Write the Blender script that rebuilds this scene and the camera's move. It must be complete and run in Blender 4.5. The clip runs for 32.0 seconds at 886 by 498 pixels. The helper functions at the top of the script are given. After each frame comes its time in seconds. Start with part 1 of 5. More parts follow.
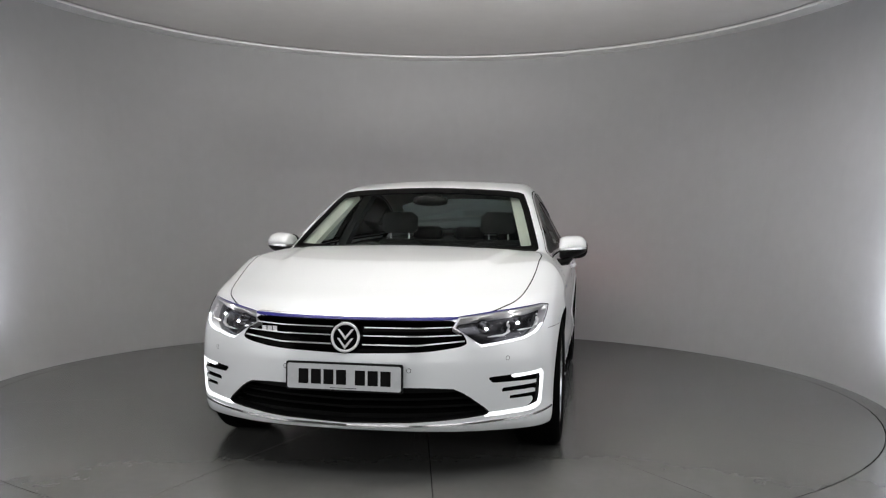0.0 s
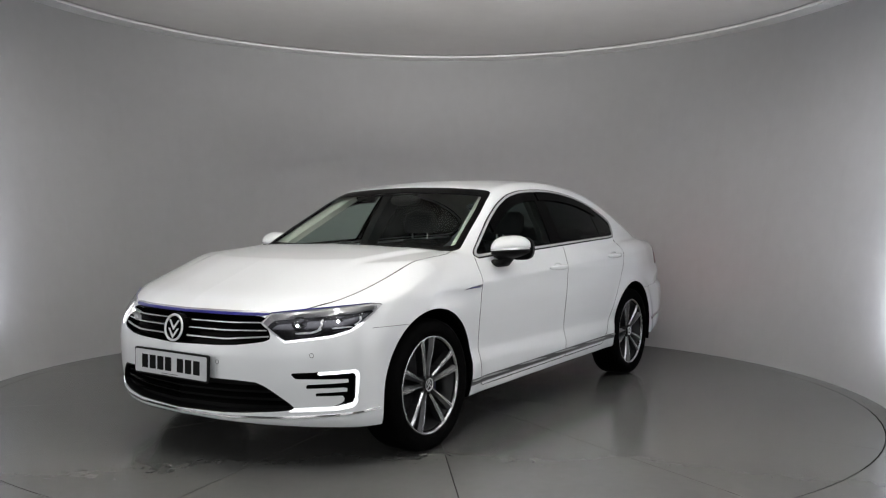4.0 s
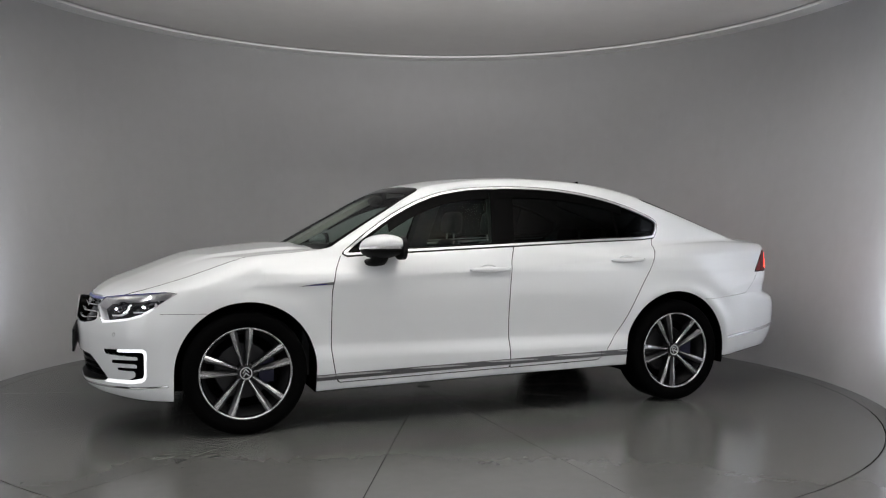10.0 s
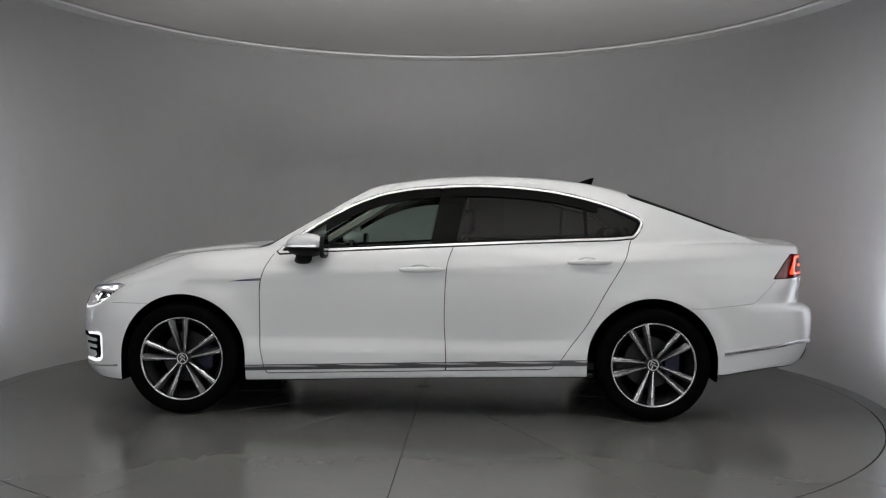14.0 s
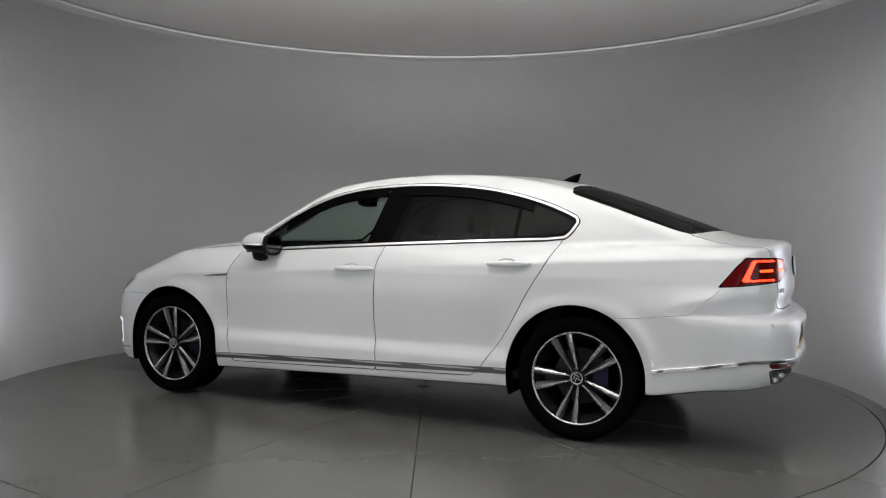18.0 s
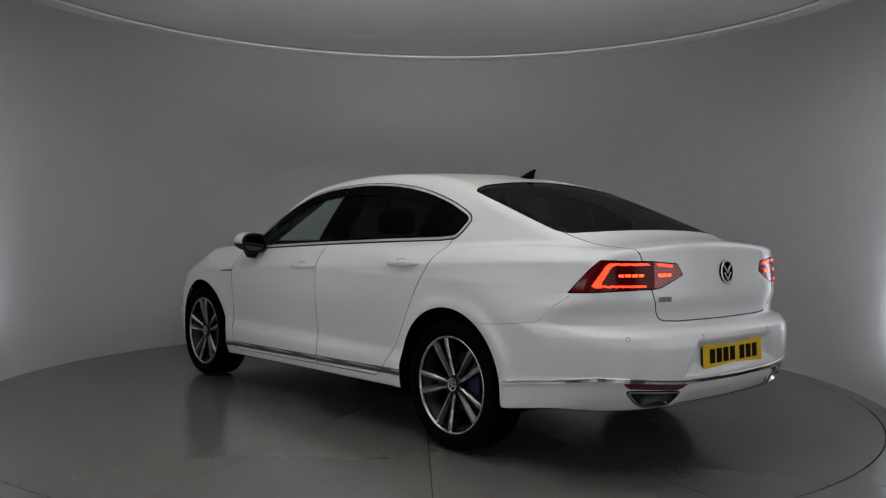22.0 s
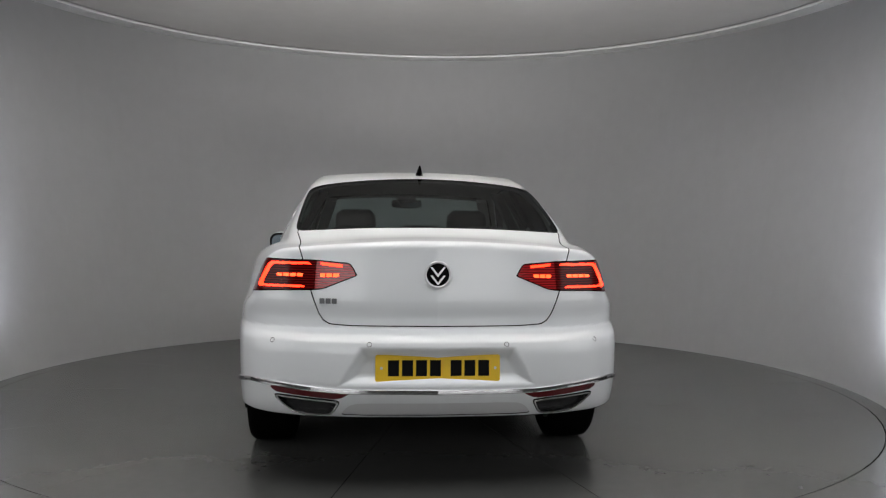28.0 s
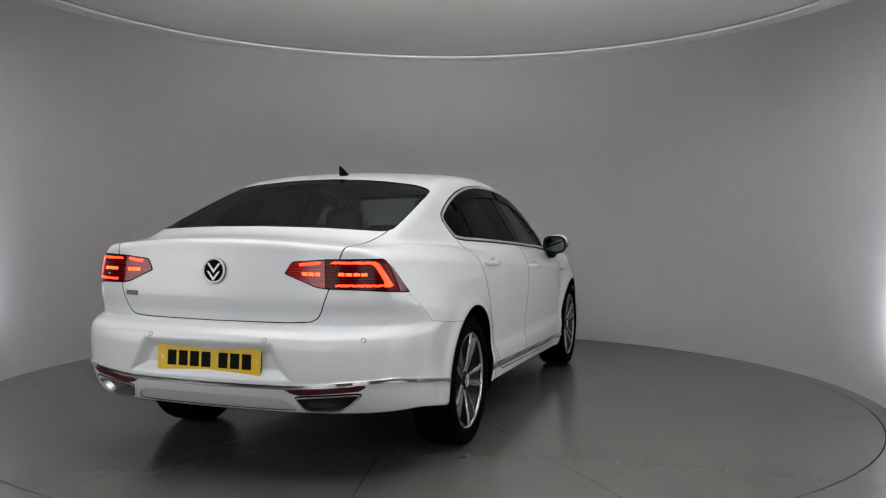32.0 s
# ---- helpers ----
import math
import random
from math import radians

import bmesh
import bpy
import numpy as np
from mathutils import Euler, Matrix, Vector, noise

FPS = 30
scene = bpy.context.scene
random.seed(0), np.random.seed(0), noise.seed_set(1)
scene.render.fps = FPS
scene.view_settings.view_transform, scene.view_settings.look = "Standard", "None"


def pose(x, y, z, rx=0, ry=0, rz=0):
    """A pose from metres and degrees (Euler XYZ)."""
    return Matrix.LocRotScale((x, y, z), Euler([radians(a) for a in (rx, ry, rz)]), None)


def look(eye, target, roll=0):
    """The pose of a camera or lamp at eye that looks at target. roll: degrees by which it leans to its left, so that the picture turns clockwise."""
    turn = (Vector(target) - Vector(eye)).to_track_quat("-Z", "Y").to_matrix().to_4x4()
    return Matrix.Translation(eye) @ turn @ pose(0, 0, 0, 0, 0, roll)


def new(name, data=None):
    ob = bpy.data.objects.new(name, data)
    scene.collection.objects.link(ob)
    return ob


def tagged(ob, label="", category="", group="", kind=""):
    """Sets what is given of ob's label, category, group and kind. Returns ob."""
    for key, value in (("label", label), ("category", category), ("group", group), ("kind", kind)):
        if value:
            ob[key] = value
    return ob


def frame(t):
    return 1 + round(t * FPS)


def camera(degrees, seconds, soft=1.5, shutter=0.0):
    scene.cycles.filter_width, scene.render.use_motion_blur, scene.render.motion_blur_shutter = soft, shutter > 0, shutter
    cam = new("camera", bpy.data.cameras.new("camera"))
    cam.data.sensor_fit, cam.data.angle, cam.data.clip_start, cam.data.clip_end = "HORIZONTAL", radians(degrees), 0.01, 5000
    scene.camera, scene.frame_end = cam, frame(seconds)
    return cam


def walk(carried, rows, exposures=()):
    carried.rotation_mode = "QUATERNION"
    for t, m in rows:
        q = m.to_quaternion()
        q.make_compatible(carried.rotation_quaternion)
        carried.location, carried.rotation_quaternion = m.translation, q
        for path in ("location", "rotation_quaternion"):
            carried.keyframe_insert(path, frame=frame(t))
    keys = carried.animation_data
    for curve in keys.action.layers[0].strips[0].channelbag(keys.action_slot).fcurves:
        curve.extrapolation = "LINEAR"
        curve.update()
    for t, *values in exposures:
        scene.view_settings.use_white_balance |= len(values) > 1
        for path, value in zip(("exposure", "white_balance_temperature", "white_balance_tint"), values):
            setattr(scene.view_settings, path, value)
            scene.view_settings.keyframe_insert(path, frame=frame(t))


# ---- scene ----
import collections

# The camera stands still; the car turns on a turntable whose axis is the world's z axis.
EYE = (0.0, -5.9305, 1.1308)
cam = camera(55.78, 32.0, soft=1.2)
STILL = look(EYE, (0.02136 * 10, -5.9305 + 10, 1.1308 - 0.25825), 0.566)


def turn_at(t):
    """The car's heading in degrees at t seconds."""
    u = (t - 16.0) / 16.0
    return -195.157 - 93.913 * u - 0.639 * u * u


EXPOSURES = [(0.0, -0.16), (3.0, -0.18), (6.0, -0.32), (9.0, -0.46), (13.0, -0.64), (19.0, -0.58), (23.0, -1.12), (25.5, -0.84), (28.0, -0.48), (32.0, -0.38)]
walk(cam, [(0.0, STILL), (32.0, STILL)], EXPOSURES)

# ---- world and light ----
world = bpy.data.worlds.new("world")
scene.world = world
world.use_nodes = True
world.node_tree.nodes["Background"].inputs[0].default_value = (0.5, 0.55, 0.62, 1)
world.node_tree.nodes["Background"].inputs[1].default_value = 0.01


def area_lamp(name, at, target, width, height, watts, colour=(1, 1, 1)):
    data = bpy.data.lights.new(name, "AREA")
    data.shape, data.size, data.size_y, data.energy, data.color = "RECTANGLE", width, height, watts, colour
    ob = new(name, data)
    ob.matrix_world = look(at, target)
    return ob


COOL = (0.985, 0.985, 1.0)
# tall light strips beside the opening that wash along the wall, and unseen lamp banks in front of the opening
for side, y, watts in ((-1, 0.0, 9.5), (1, -0.64, 28.0)):
    strip_light = area_lamp("side_light", (side * 3.08, y, 1.5), (side * 3.94, y, 1.5), 0.06, 2.4, watts, (0.84, 0.89, 1.0))
    # the strip leans outwards as the wall does
    axis = Vector((side * 0.163, 0, 1)).normalized()
    back = Vector((-side * 0.9, -0.3, 0))
    back = (back - axis * back.dot(axis)).normalized()
    lean = Matrix((axis.cross(back), axis, back)).transposed().to_4x4()
    lean.translation = (side * 3.10, y, 1.65)
    strip_light.matrix_world = lean
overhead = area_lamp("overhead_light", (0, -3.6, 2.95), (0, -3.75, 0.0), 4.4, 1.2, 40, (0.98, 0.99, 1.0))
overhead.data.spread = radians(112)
# the far pair is an added fill for the car; the flank panels stand nearer
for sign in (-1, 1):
    front = area_lamp("front_fill", (sign * 2.4, -9.2, 1.6), (sign * 0.6, -0.5, 0.9), 2.8, 2.5, 12.5, COOL)
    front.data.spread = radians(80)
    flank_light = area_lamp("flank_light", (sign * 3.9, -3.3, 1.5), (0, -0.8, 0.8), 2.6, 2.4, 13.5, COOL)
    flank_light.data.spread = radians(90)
# unseen uplight, added to brighten the ceiling and the upper wall
uplight = area_lamp("ceiling_fill", (0, -2.8, 2.3), (0, -1.8, 3.1), 4.0, 0.3, 182, (1, 0.985, 0.96))
uplight.data.spread = radians(86)


# ---- materials ----
def material(name, base, rough=0.5, metal=0.0, coat=0.0, spread=0.0, scale=3.0, bump=0.0, bump_scale=60.0, emit=None, power=0.0, spec=0.5, coat_rough=0.14):
    """A principled material; spread varies its brightness by noise at two scales."""
    m = bpy.data.materials.new(name)
    m.use_nodes = True
    nt = m.node_tree
    b = nt.nodes["Principled BSDF"]
    b.inputs["Base Color"].default_value = (*base, 1)
    b.inputs["Roughness"].default_value, b.inputs["Metallic"].default_value = rough, metal
    b.inputs["Coat Weight"].default_value, b.inputs["Coat Roughness"].default_value = coat, coat_rough
    b.inputs["Specular IOR Level"].default_value = spec
    if emit:
        b.inputs["Emission Color"].default_value, b.inputs["Emission Strength"].default_value = (*emit, 1), power
    if spread or bump:
        tc = nt.nodes.new("ShaderNodeTexCoord")
    if spread:
        n1, n2 = nt.nodes.new("ShaderNodeTexNoise"), nt.nodes.new("ShaderNodeTexNoise")
        n1.inputs["Scale"].default_value, n2.inputs["Scale"].default_value = scale, scale * 14
        n1.inputs["Detail"].default_value = n2.inputs["Detail"].default_value = 4
        nt.links.new(tc.outputs["Object"], n1.inputs["Vector"])
        nt.links.new(tc.outputs["Object"], n2.inputs["Vector"])
        add = nt.nodes.new("ShaderNodeMath")
        add.operation = "MULTIPLY_ADD"
        add.inputs[1].default_value = 0.4
        nt.links.new(n2.outputs[0], add.inputs[0])
        nt.links.new(n1.outputs[0], add.inputs[2])
        ramp = nt.nodes.new("ShaderNodeMapRange")
        ramp.inputs["From Min"].default_value, ramp.inputs["From Max"].default_value = 0.45, 0.95
        ramp.inputs["To Min"].default_value, ramp.inputs["To Max"].default_value = 1 - spread, 1 + spread
        nt.links.new(add.outputs[0], ramp.inputs["Value"])
        mix = nt.nodes.new("ShaderNodeVectorMath")
        mix.operation = "SCALE"
        mix.inputs[0].default_value = base
        nt.links.new(ramp.outputs[0], mix.inputs["Scale"])
        nt.links.new(mix.outputs[0], b.inputs["Base Color"])
    if bump:
        nb, bp = nt.nodes.new("ShaderNodeTexNoise"), nt.nodes.new("ShaderNodeBump")
        nb.inputs["Scale"].default_value, nb.inputs["Detail"].default_value = bump_scale, 5
        nt.links.new(tc.outputs["Object"], nb.inputs["Vector"])
        bp.inputs["Strength"].default_value, bp.inputs["Distance"].default_value = bump, 0.01
        nt.links.new(nb.outputs[0], bp.inputs["Height"])
        nt.links.new(bp.outputs[0], b.inputs["Normal"])
    return m


PAINT = material("white_paint", (0.78, 0.80, 0.81), 0.45, coat=1.0, coat_rough=0.15)
WALL = material("grey_wall_paint", (0.50, 0.50, 0.505), 0.42, spread=0.05, scale=0.7, bump=0.05, bump_scale=25)
CEIL = material("ceiling_board", (0.74, 0.725, 0.71), 0.8, spread=0.05, scale=0.6)
TRIM = material("ceiling_trim_paint", (0.80, 0.80, 0.80), 0.5, spread=0.04, scale=2)
FLOOR = material("grey_floor_paint", (0.100, 0.100, 0.095), 0.22, spread=0.08, scale=1.2)
GAP = material("dark_joint", (0.03, 0.03, 0.03), 0.8)
BLACK = material("black_plastic", (0.005, 0.005, 0.005), 0.5, spec=0.15)
TYRE = material("black_tyre_rubber", (0.0025, 0.0025, 0.0025), 0.9, spec=0.02, bump=0.1, bump_scale=40)

CHROME = material("bright_chrome", (0.86, 0.86, 0.87), 0.2, metal=0.6)
SILVER = material("silvered_plastic", (0.72, 0.72, 0.73), 0.3, metal=0.45)
SATIN = material("satin_silver", (0.60, 0.60, 0.61), 0.3, metal=0.6)
ALLOY = material("diamond_cut_alloy", (0.55, 0.55, 0.56), 0.27, metal=0.85, bump=0.03, bump_scale=120)
GREY_ALLOY = material("grey_alloy", (0.10, 0.10, 0.103), 0.4, metal=0.6)
DARK_ALLOY = material("dark_grey_alloy", (0.012, 0.012, 0.013), 0.45, metal=0.3)
GLOSS_BLACK = material("gloss_black_trim", (0.0015, 0.0015, 0.0015), 0.12, spec=0.02)
UNDER = material("dark_underbody", (0.002, 0.002, 0.002), 0.95, spec=0.03)
SEAL = material("black_rubber_seal", (0.004, 0.004, 0.004), 0.9, spec=0.05)
BLUE = material("blue_accent", (0.016, 0.016, 0.16), 0.3, spec=0.3)
CABIN = material("black_cabin_trim", (0.02, 0.021, 0.022), 0.7, bump=0.1, bump_scale=200)
SEAT_CLOTH = material("dark_seat_fabric", (0.013, 0.013, 0.0145), 0.85, spread=0.2, scale=8, bump=0.2, bump_scale=250)
LINER = material("pale_headlining", (0.42, 0.41, 0.37), 0.9, spread=0.05, scale=6)
MIRROR = material("mirror_silvering", (0.05, 0.06, 0.066), 0.02, metal=1.0)
DISC = material("brake_disc_steel", (0.05, 0.05, 0.052), 0.5, metal=0.8)
CALIPER = material("blue_brake_caliper", (0.003, 0.004, 0.035), 0.5)
LAMP_CAVITY = material("lamp_reflector", (0.07, 0.07, 0.075), 0.16, metal=0.9)
DAY_LAMP = material("white_running_light", (0.9, 0.9, 0.9), 0.3, emit=(0.95, 0.97, 1.0), power=1.5)
BEAM_LAMP = material("projector_light", (0.9, 0.9, 0.9), 0.2, emit=(1.0, 0.98, 0.95), power=1800.0)


def ribbed(name, dark, light, pitch, rough, glow):
    """A lens with fine level ribs."""
    m = material(name, light, rough, coat=0.5, emit=(1.0, 0.03, 0.03), power=glow)
    nt = m.node_tree
    tc, sep, mul, frac, rg, mix = (nt.nodes.new(k) for k in ("ShaderNodeTexCoord", "ShaderNodeSeparateXYZ", "ShaderNodeMath", "ShaderNodeMath", "ShaderNodeMapRange", "ShaderNodeMix"))
    nt.links.new(tc.outputs["Object"], sep.inputs[0])
    mul.operation, mul.inputs[1].default_value = "MULTIPLY", 2 * math.pi / pitch
    frac.operation = "SINE"
    nt.links.new(sep.outputs["Z"], mul.inputs[0])
    nt.links.new(mul.outputs[0], frac.inputs[0])
    rg.inputs["From Min"].default_value, rg.inputs["From Max"].default_value = -0.4, 0.6
    nt.links.new(frac.outputs[0], rg.inputs["Value"])
    mix.data_type = "RGBA"
    mix.inputs[6].default_value, mix.inputs[7].default_value = (*dark, 1), (*light, 1)
    nt.links.new(rg.outputs[0], mix.inputs[0])
    nt.links.new(mix.outputs[2], nt.nodes["Principled BSDF"].inputs["Base Color"])
    return m


TAIL_RIBS = ribbed("ribbed_red_lens", (0.04, 0.002, 0.002), (0.34, 0.016, 0.020), 0.0105, 0.15, 0.10)
TAIL_DIM = ribbed("dim_ribbed_red_lens", (0.004, 0.0005, 0.0005), (0.09, 0.004, 0.005), 0.0105, 0.12, 0.03)
for name in ("Coat Weight", "Specular IOR Level"):
    TAIL_DIM.node_tree.nodes["Principled BSDF"].inputs[name].default_value = 0.1
TAIL_GLOW = material("glowing_red_light", (0.6, 0.05, 0.02), 0.3, emit=(1.0, 0.020, 0.005), power=9.0)
TAIL_BAR = material("glowing_orange_red_light", (0.7, 0.1, 0.03), 0.3, emit=(1.0, 0.055, 0.012), power=6.5)
TAIL_OUTER_LENS = material("deep_red_lens", (0.10, 0.004, 0.005), 0.12, coat=0.5, emit=(1.0, 0.03, 0.03), power=0.03)
PLATE_WHITE = material("white_plate", (0.55, 0.56, 0.57), 0.35, spread=0.03, scale=20)
PLATE_YELLOW = material("yellow_plate", (0.78, 0.50, 0.01), 0.35, spread=0.03, scale=20)
INK = material("black_plate_bars", (0.004, 0.004, 0.004), 0.6, spec=0.1)
STRIP_GREY = material("dark_satin_strip", (0.16, 0.16, 0.165), 0.3, metal=0.6)
CHROME_LINE = material("mirror_chrome", (0.85, 0.85, 0.86), 0.12, metal=1.0)
SATIN_GREY = material("grey_bumper_plastic", (0.60, 0.60, 0.605), 0.4)
REFLECTOR = material("dark_red_reflector", (0.09, 0.003, 0.006), 0.15, coat=0.6)


def glass(name, tint, gloss=0.02):
    """Thin tinted glass: it lets light straight through, and mirrors more at a flat angle."""
    m = bpy.data.materials.new(name)
    m.use_nodes = True
    nt = m.node_tree
    nt.nodes.remove(nt.nodes["Principled BSDF"])
    clear, shine, mix, facing_node, power, scale_up = (nt.nodes.new(k) for k in ("ShaderNodeBsdfTransparent", "ShaderNodeBsdfGlossy", "ShaderNodeMixShader", "ShaderNodeLayerWeight",
                                                                                 "ShaderNodeMath", "ShaderNodeMath"))
    clear.inputs["Color"].default_value = (*tint, 1)
    shine.inputs["Roughness"].default_value = gloss
    facing_node.inputs["Blend"].default_value = 0.5
    power.operation, power.inputs[1].default_value = "POWER", 5.0
    scale_up.operation, scale_up.inputs[1].default_value, scale_up.inputs[2].default_value = "MULTIPLY_ADD", 0.40, 0.006
    nt.links.new(facing_node.outputs["Facing"], power.inputs[0])
    nt.links.new(power.outputs[0], scale_up.inputs[0])
    nt.links.new(scale_up.outputs[0], mix.inputs[0])
    nt.links.new(clear.outputs[0], mix.inputs[1])
    nt.links.new(shine.outputs[0], mix.inputs[2])
    nt.links.new(mix.outputs[0], nt.nodes["Material Output"].inputs["Surface"])
    return m


CLEAR = glass("clear_lamp_glass", (0.9, 0.9, 0.92))
GREEN_GLASS = glass("pale_green_window_glass", (0.50, 0.58, 0.54))
# fine wear: specks and patches of gloss on the floor, faint vertical streaks on the wall
def wear(m, stretch, scale, lo, hi, depth, gloss=0.0):
    """Darkens the base colour by depth where a stretched noise passes lo to hi, and varies the gloss."""
    nt = m.node_tree
    b = nt.nodes["Principled BSDF"]
    tc, mp, ns, rg = (nt.nodes.new(k) for k in ("ShaderNodeTexCoord", "ShaderNodeMapping", "ShaderNodeTexNoise", "ShaderNodeMapRange"))
    mp.inputs["Scale"].default_value = stretch
    ns.inputs["Scale"].default_value, ns.inputs["Detail"].default_value = scale, 3
    nt.links.new(tc.outputs["Object"], mp.inputs["Vector"])
    nt.links.new(mp.outputs[0], ns.inputs["Vector"])
    nt.links.new(ns.outputs[0], rg.inputs["Value"])
    rg.inputs["From Min"].default_value, rg.inputs["From Max"].default_value = lo, hi
    rg.inputs["To Min"].default_value, rg.inputs["To Max"].default_value = 1.0, 1.0 - depth
    mul = nt.nodes.new("ShaderNodeVectorMath")
    mul.operation = "SCALE"
    nt.links.new(b.inputs["Base Color"].links[0].from_socket, mul.inputs[0])
    nt.links.new(rg.outputs[0], mul.inputs["Scale"])
    nt.links.new(mul.outputs[0], b.inputs["Base Color"])
    if gloss:
        n2, r2 = nt.nodes.new("ShaderNodeTexNoise"), nt.nodes.new("ShaderNodeMapRange")
        n2.inputs["Scale"].default_value, n2.inputs["Detail"].default_value = 1.7, 5
        nt.links.new(tc.outputs["Object"], n2.inputs["Vector"])
        r2.inputs["From Min"].default_value, r2.inputs["From Max"].default_value = 0.3, 0.7
        base = b.inputs["Roughness"].default_value
        r2.inputs["To Min"].default_value, r2.inputs["To Max"].default_value = base - gloss, base + gloss
        nt.links.new(n2.outputs[0], r2.inputs["Value"])
        nt.links.new(r2.outputs[0], b.inputs["Roughness"])


wear(FLOOR, (1, 1, 1), 90.0, 0.66, 0.74, 0.10, 0.015)
wear(WALL, (5, 5, 0.22), 1.6, 0.55, 0.75, 0.022)
wear(WALL, (16, 16, 0.4), 1.5, 0.64, 0.72, -0.02)

PRIVACY = glass("dark_privacy_glass", (0.022, 0.027, 0.028))
REAR_GLASS = glass("tinted_rear_screen_glass", (0.18, 0.225, 0.225))
SCREEN_GLASS = glass("windscreen_glass", (0.82, 0.89, 0.86))


# ---- building tools ----
def mesh_ob(name, verts, faces, mat, parent=None, label="", smooth=False):
    me = bpy.data.meshes.new(name)
    me.from_pydata([tuple(map(float, v)) for v in verts], [], [tuple(map(int, f)) for f in faces])
    me.materials.append(mat)
    if smooth:
        me.polygons.foreach_set("use_smooth", [True] * len(me.polygons))
    me.update()
    ob = new(name, me)
    if parent:
        ob.parent = parent
    return tagged(ob, label)


def part(name, bm, mat, parent=None, label="", smooth=False):
    me = bpy.data.meshes.new(name)
    bm.to_mesh(me)
    bm.free()
    me.materials.append(mat)
    if smooth:
        me.polygons.foreach_set("use_smooth", [True] * len(me.polygons))
    ob = new(name, me)
    if parent:
        ob.parent = parent
    return tagged(ob, label)


def lathe(profile, a0=0.0, a1=360.0, steps=96, centre=(0, 0)):
    """Verts and faces of a profile of (radius, z) turned about a vertical axis."""
    whole = abs(a1 - a0) >= 360
    n = steps if whole else steps + 1
    vs, fs, k = [], [], len(profile)
    for i in range(n):
        a = radians(a0 + (a1 - a0) * i / steps)
        vs += [(centre[0] + r * math.cos(a), centre[1] + r * math.sin(a), z) for r, z in profile]
    for i in range(steps):
        for j in range(k - 1):
            p, q = i * k + j, ((i + 1) % n) * k + j
            fs.append((p, p + 1, q + 1, q))
    return vs, fs


def box(bm, x0, x1, y0, y1, z0, z1):
    vs = [bm.verts.new((x, y, z)) for x in (x0, x1) for y in (y0, y1) for z in (z0, z1)]
    for f in ((0, 1, 3, 2), (4, 6, 7, 5), (0, 4, 5, 1), (2, 3, 7, 6), (0, 2, 6, 4), (1, 5, 7, 3)):
        bm.faces.new([vs[i] for i in f])


def slab(name, pts, depth, mat, parent, label=""):
    """A flat plate: its outline and the same outline pushed back by the vector depth."""
    n = len(pts)
    vs = [Vector(p) for p in pts] + [Vector(p) + Vector(depth) for p in pts]
    fs = [list(range(n)), [n + n - 1 - i for i in range(n)]] + [(i, n + i, n + (i + 1) % n, (i + 1) % n) for i in range(n)]
    return mesh_ob(name, vs, fs, mat, parent, label)


# ---- the booth ----
TABLE_R, FOOT_R, TOP_R, TOP_Z = 2.905, 3.03, 3.52, 3.0
WALL_A0, WALL_A1 = -27.0, 207.0

floor_outer = mesh_ob("floor", *lathe([(12.0, 0.0), (TABLE_R + 0.008, 0.0), (TABLE_R + 0.008, -0.06)], steps=160), FLOOR)
tagged(floor_outer, "smooth grey painted concrete floor round the turntable", "floor", kind="structure")
pit = mesh_ob("turntable_pit", *lathe([(0.01, -0.06), (TABLE_R + 0.02, -0.06)], steps=96), GAP)
tagged(pit, "dark pit under the turntable", "floor", kind="structure")

wall = mesh_ob("wall_curved", *lathe([(FOOT_R, 0.0), (FOOT_R + (TOP_R - FOOT_R) * 0.5, TOP_Z * 0.5), (TOP_R, TOP_Z),
               (TOP_R + 0.12, TOP_Z), (FOOT_R + 0.12, 0.0)], WALL_A0, WALL_A1, 140), WALL, smooth=False)
wall.data.polygons.foreach_set("use_smooth", [True] * len(wall.data.polygons))
tagged(wall, "curved smooth pale grey booth wall", "wall", kind="structure")
ceiling = mesh_ob("ceiling", *lathe([(0.01, TOP_Z + 0.03), (TOP_R - 0.16, TOP_Z + 0.03), (TOP_R - 0.16, TOP_Z + 0.15)], steps=140), CEIL)
tagged(ceiling, "round flat grey ceiling of the booth", "ceiling", kind="structure")
trim = mesh_ob("trim", *lathe([(TOP_R - 0.17, TOP_Z + 0.02), (TOP_R - 0.17, TOP_Z + 0.0), (TOP_R, TOP_Z - 0.004), (TOP_R, TOP_Z + 0.1)], steps=160), TRIM)
tagged(trim, "pale grey metal trim ring between wall and ceiling", "trim", kind="structure")

DIM = material("dim_lobby_paint", (0.10, 0.10, 0.10), 0.8, spread=0.06, scale=1.0)
for name, x0, x1, y0, y1, z0, z1 in (("wall_west", -5.1, -5.0, -10.0, 0.0, 0.0, 3.4), ("wall_east", 5.0, 5.1, -10.0, 0.0, 0.0, 3.4), ("wall_south", -5.1, 5.1, -10.1, -10.0, 0.0, 3.4),
                                     ("wall_pier_1", -5.0, -3.75, -0.1, 0.0, 0.0, 3.4), ("wall_pier_2", 3.75, 5.0, -0.1, 0.0, 0.0, 3.4)):
    bm = bmesh.new()
    box(bm, x0, x1, y0, y1, z0, z1)
    tagged(part(name, bm, DIM), "plain dim grey lobby wall", "wall", kind="structure")
bm = bmesh.new()
box(bm, -5.1, 5.1, -10.1, 0.0, 3.4, 3.5)
tagged(part("ceiling_lobby", bm, DIM), "plain dim grey lobby ceiling", "ceiling", kind="structure")

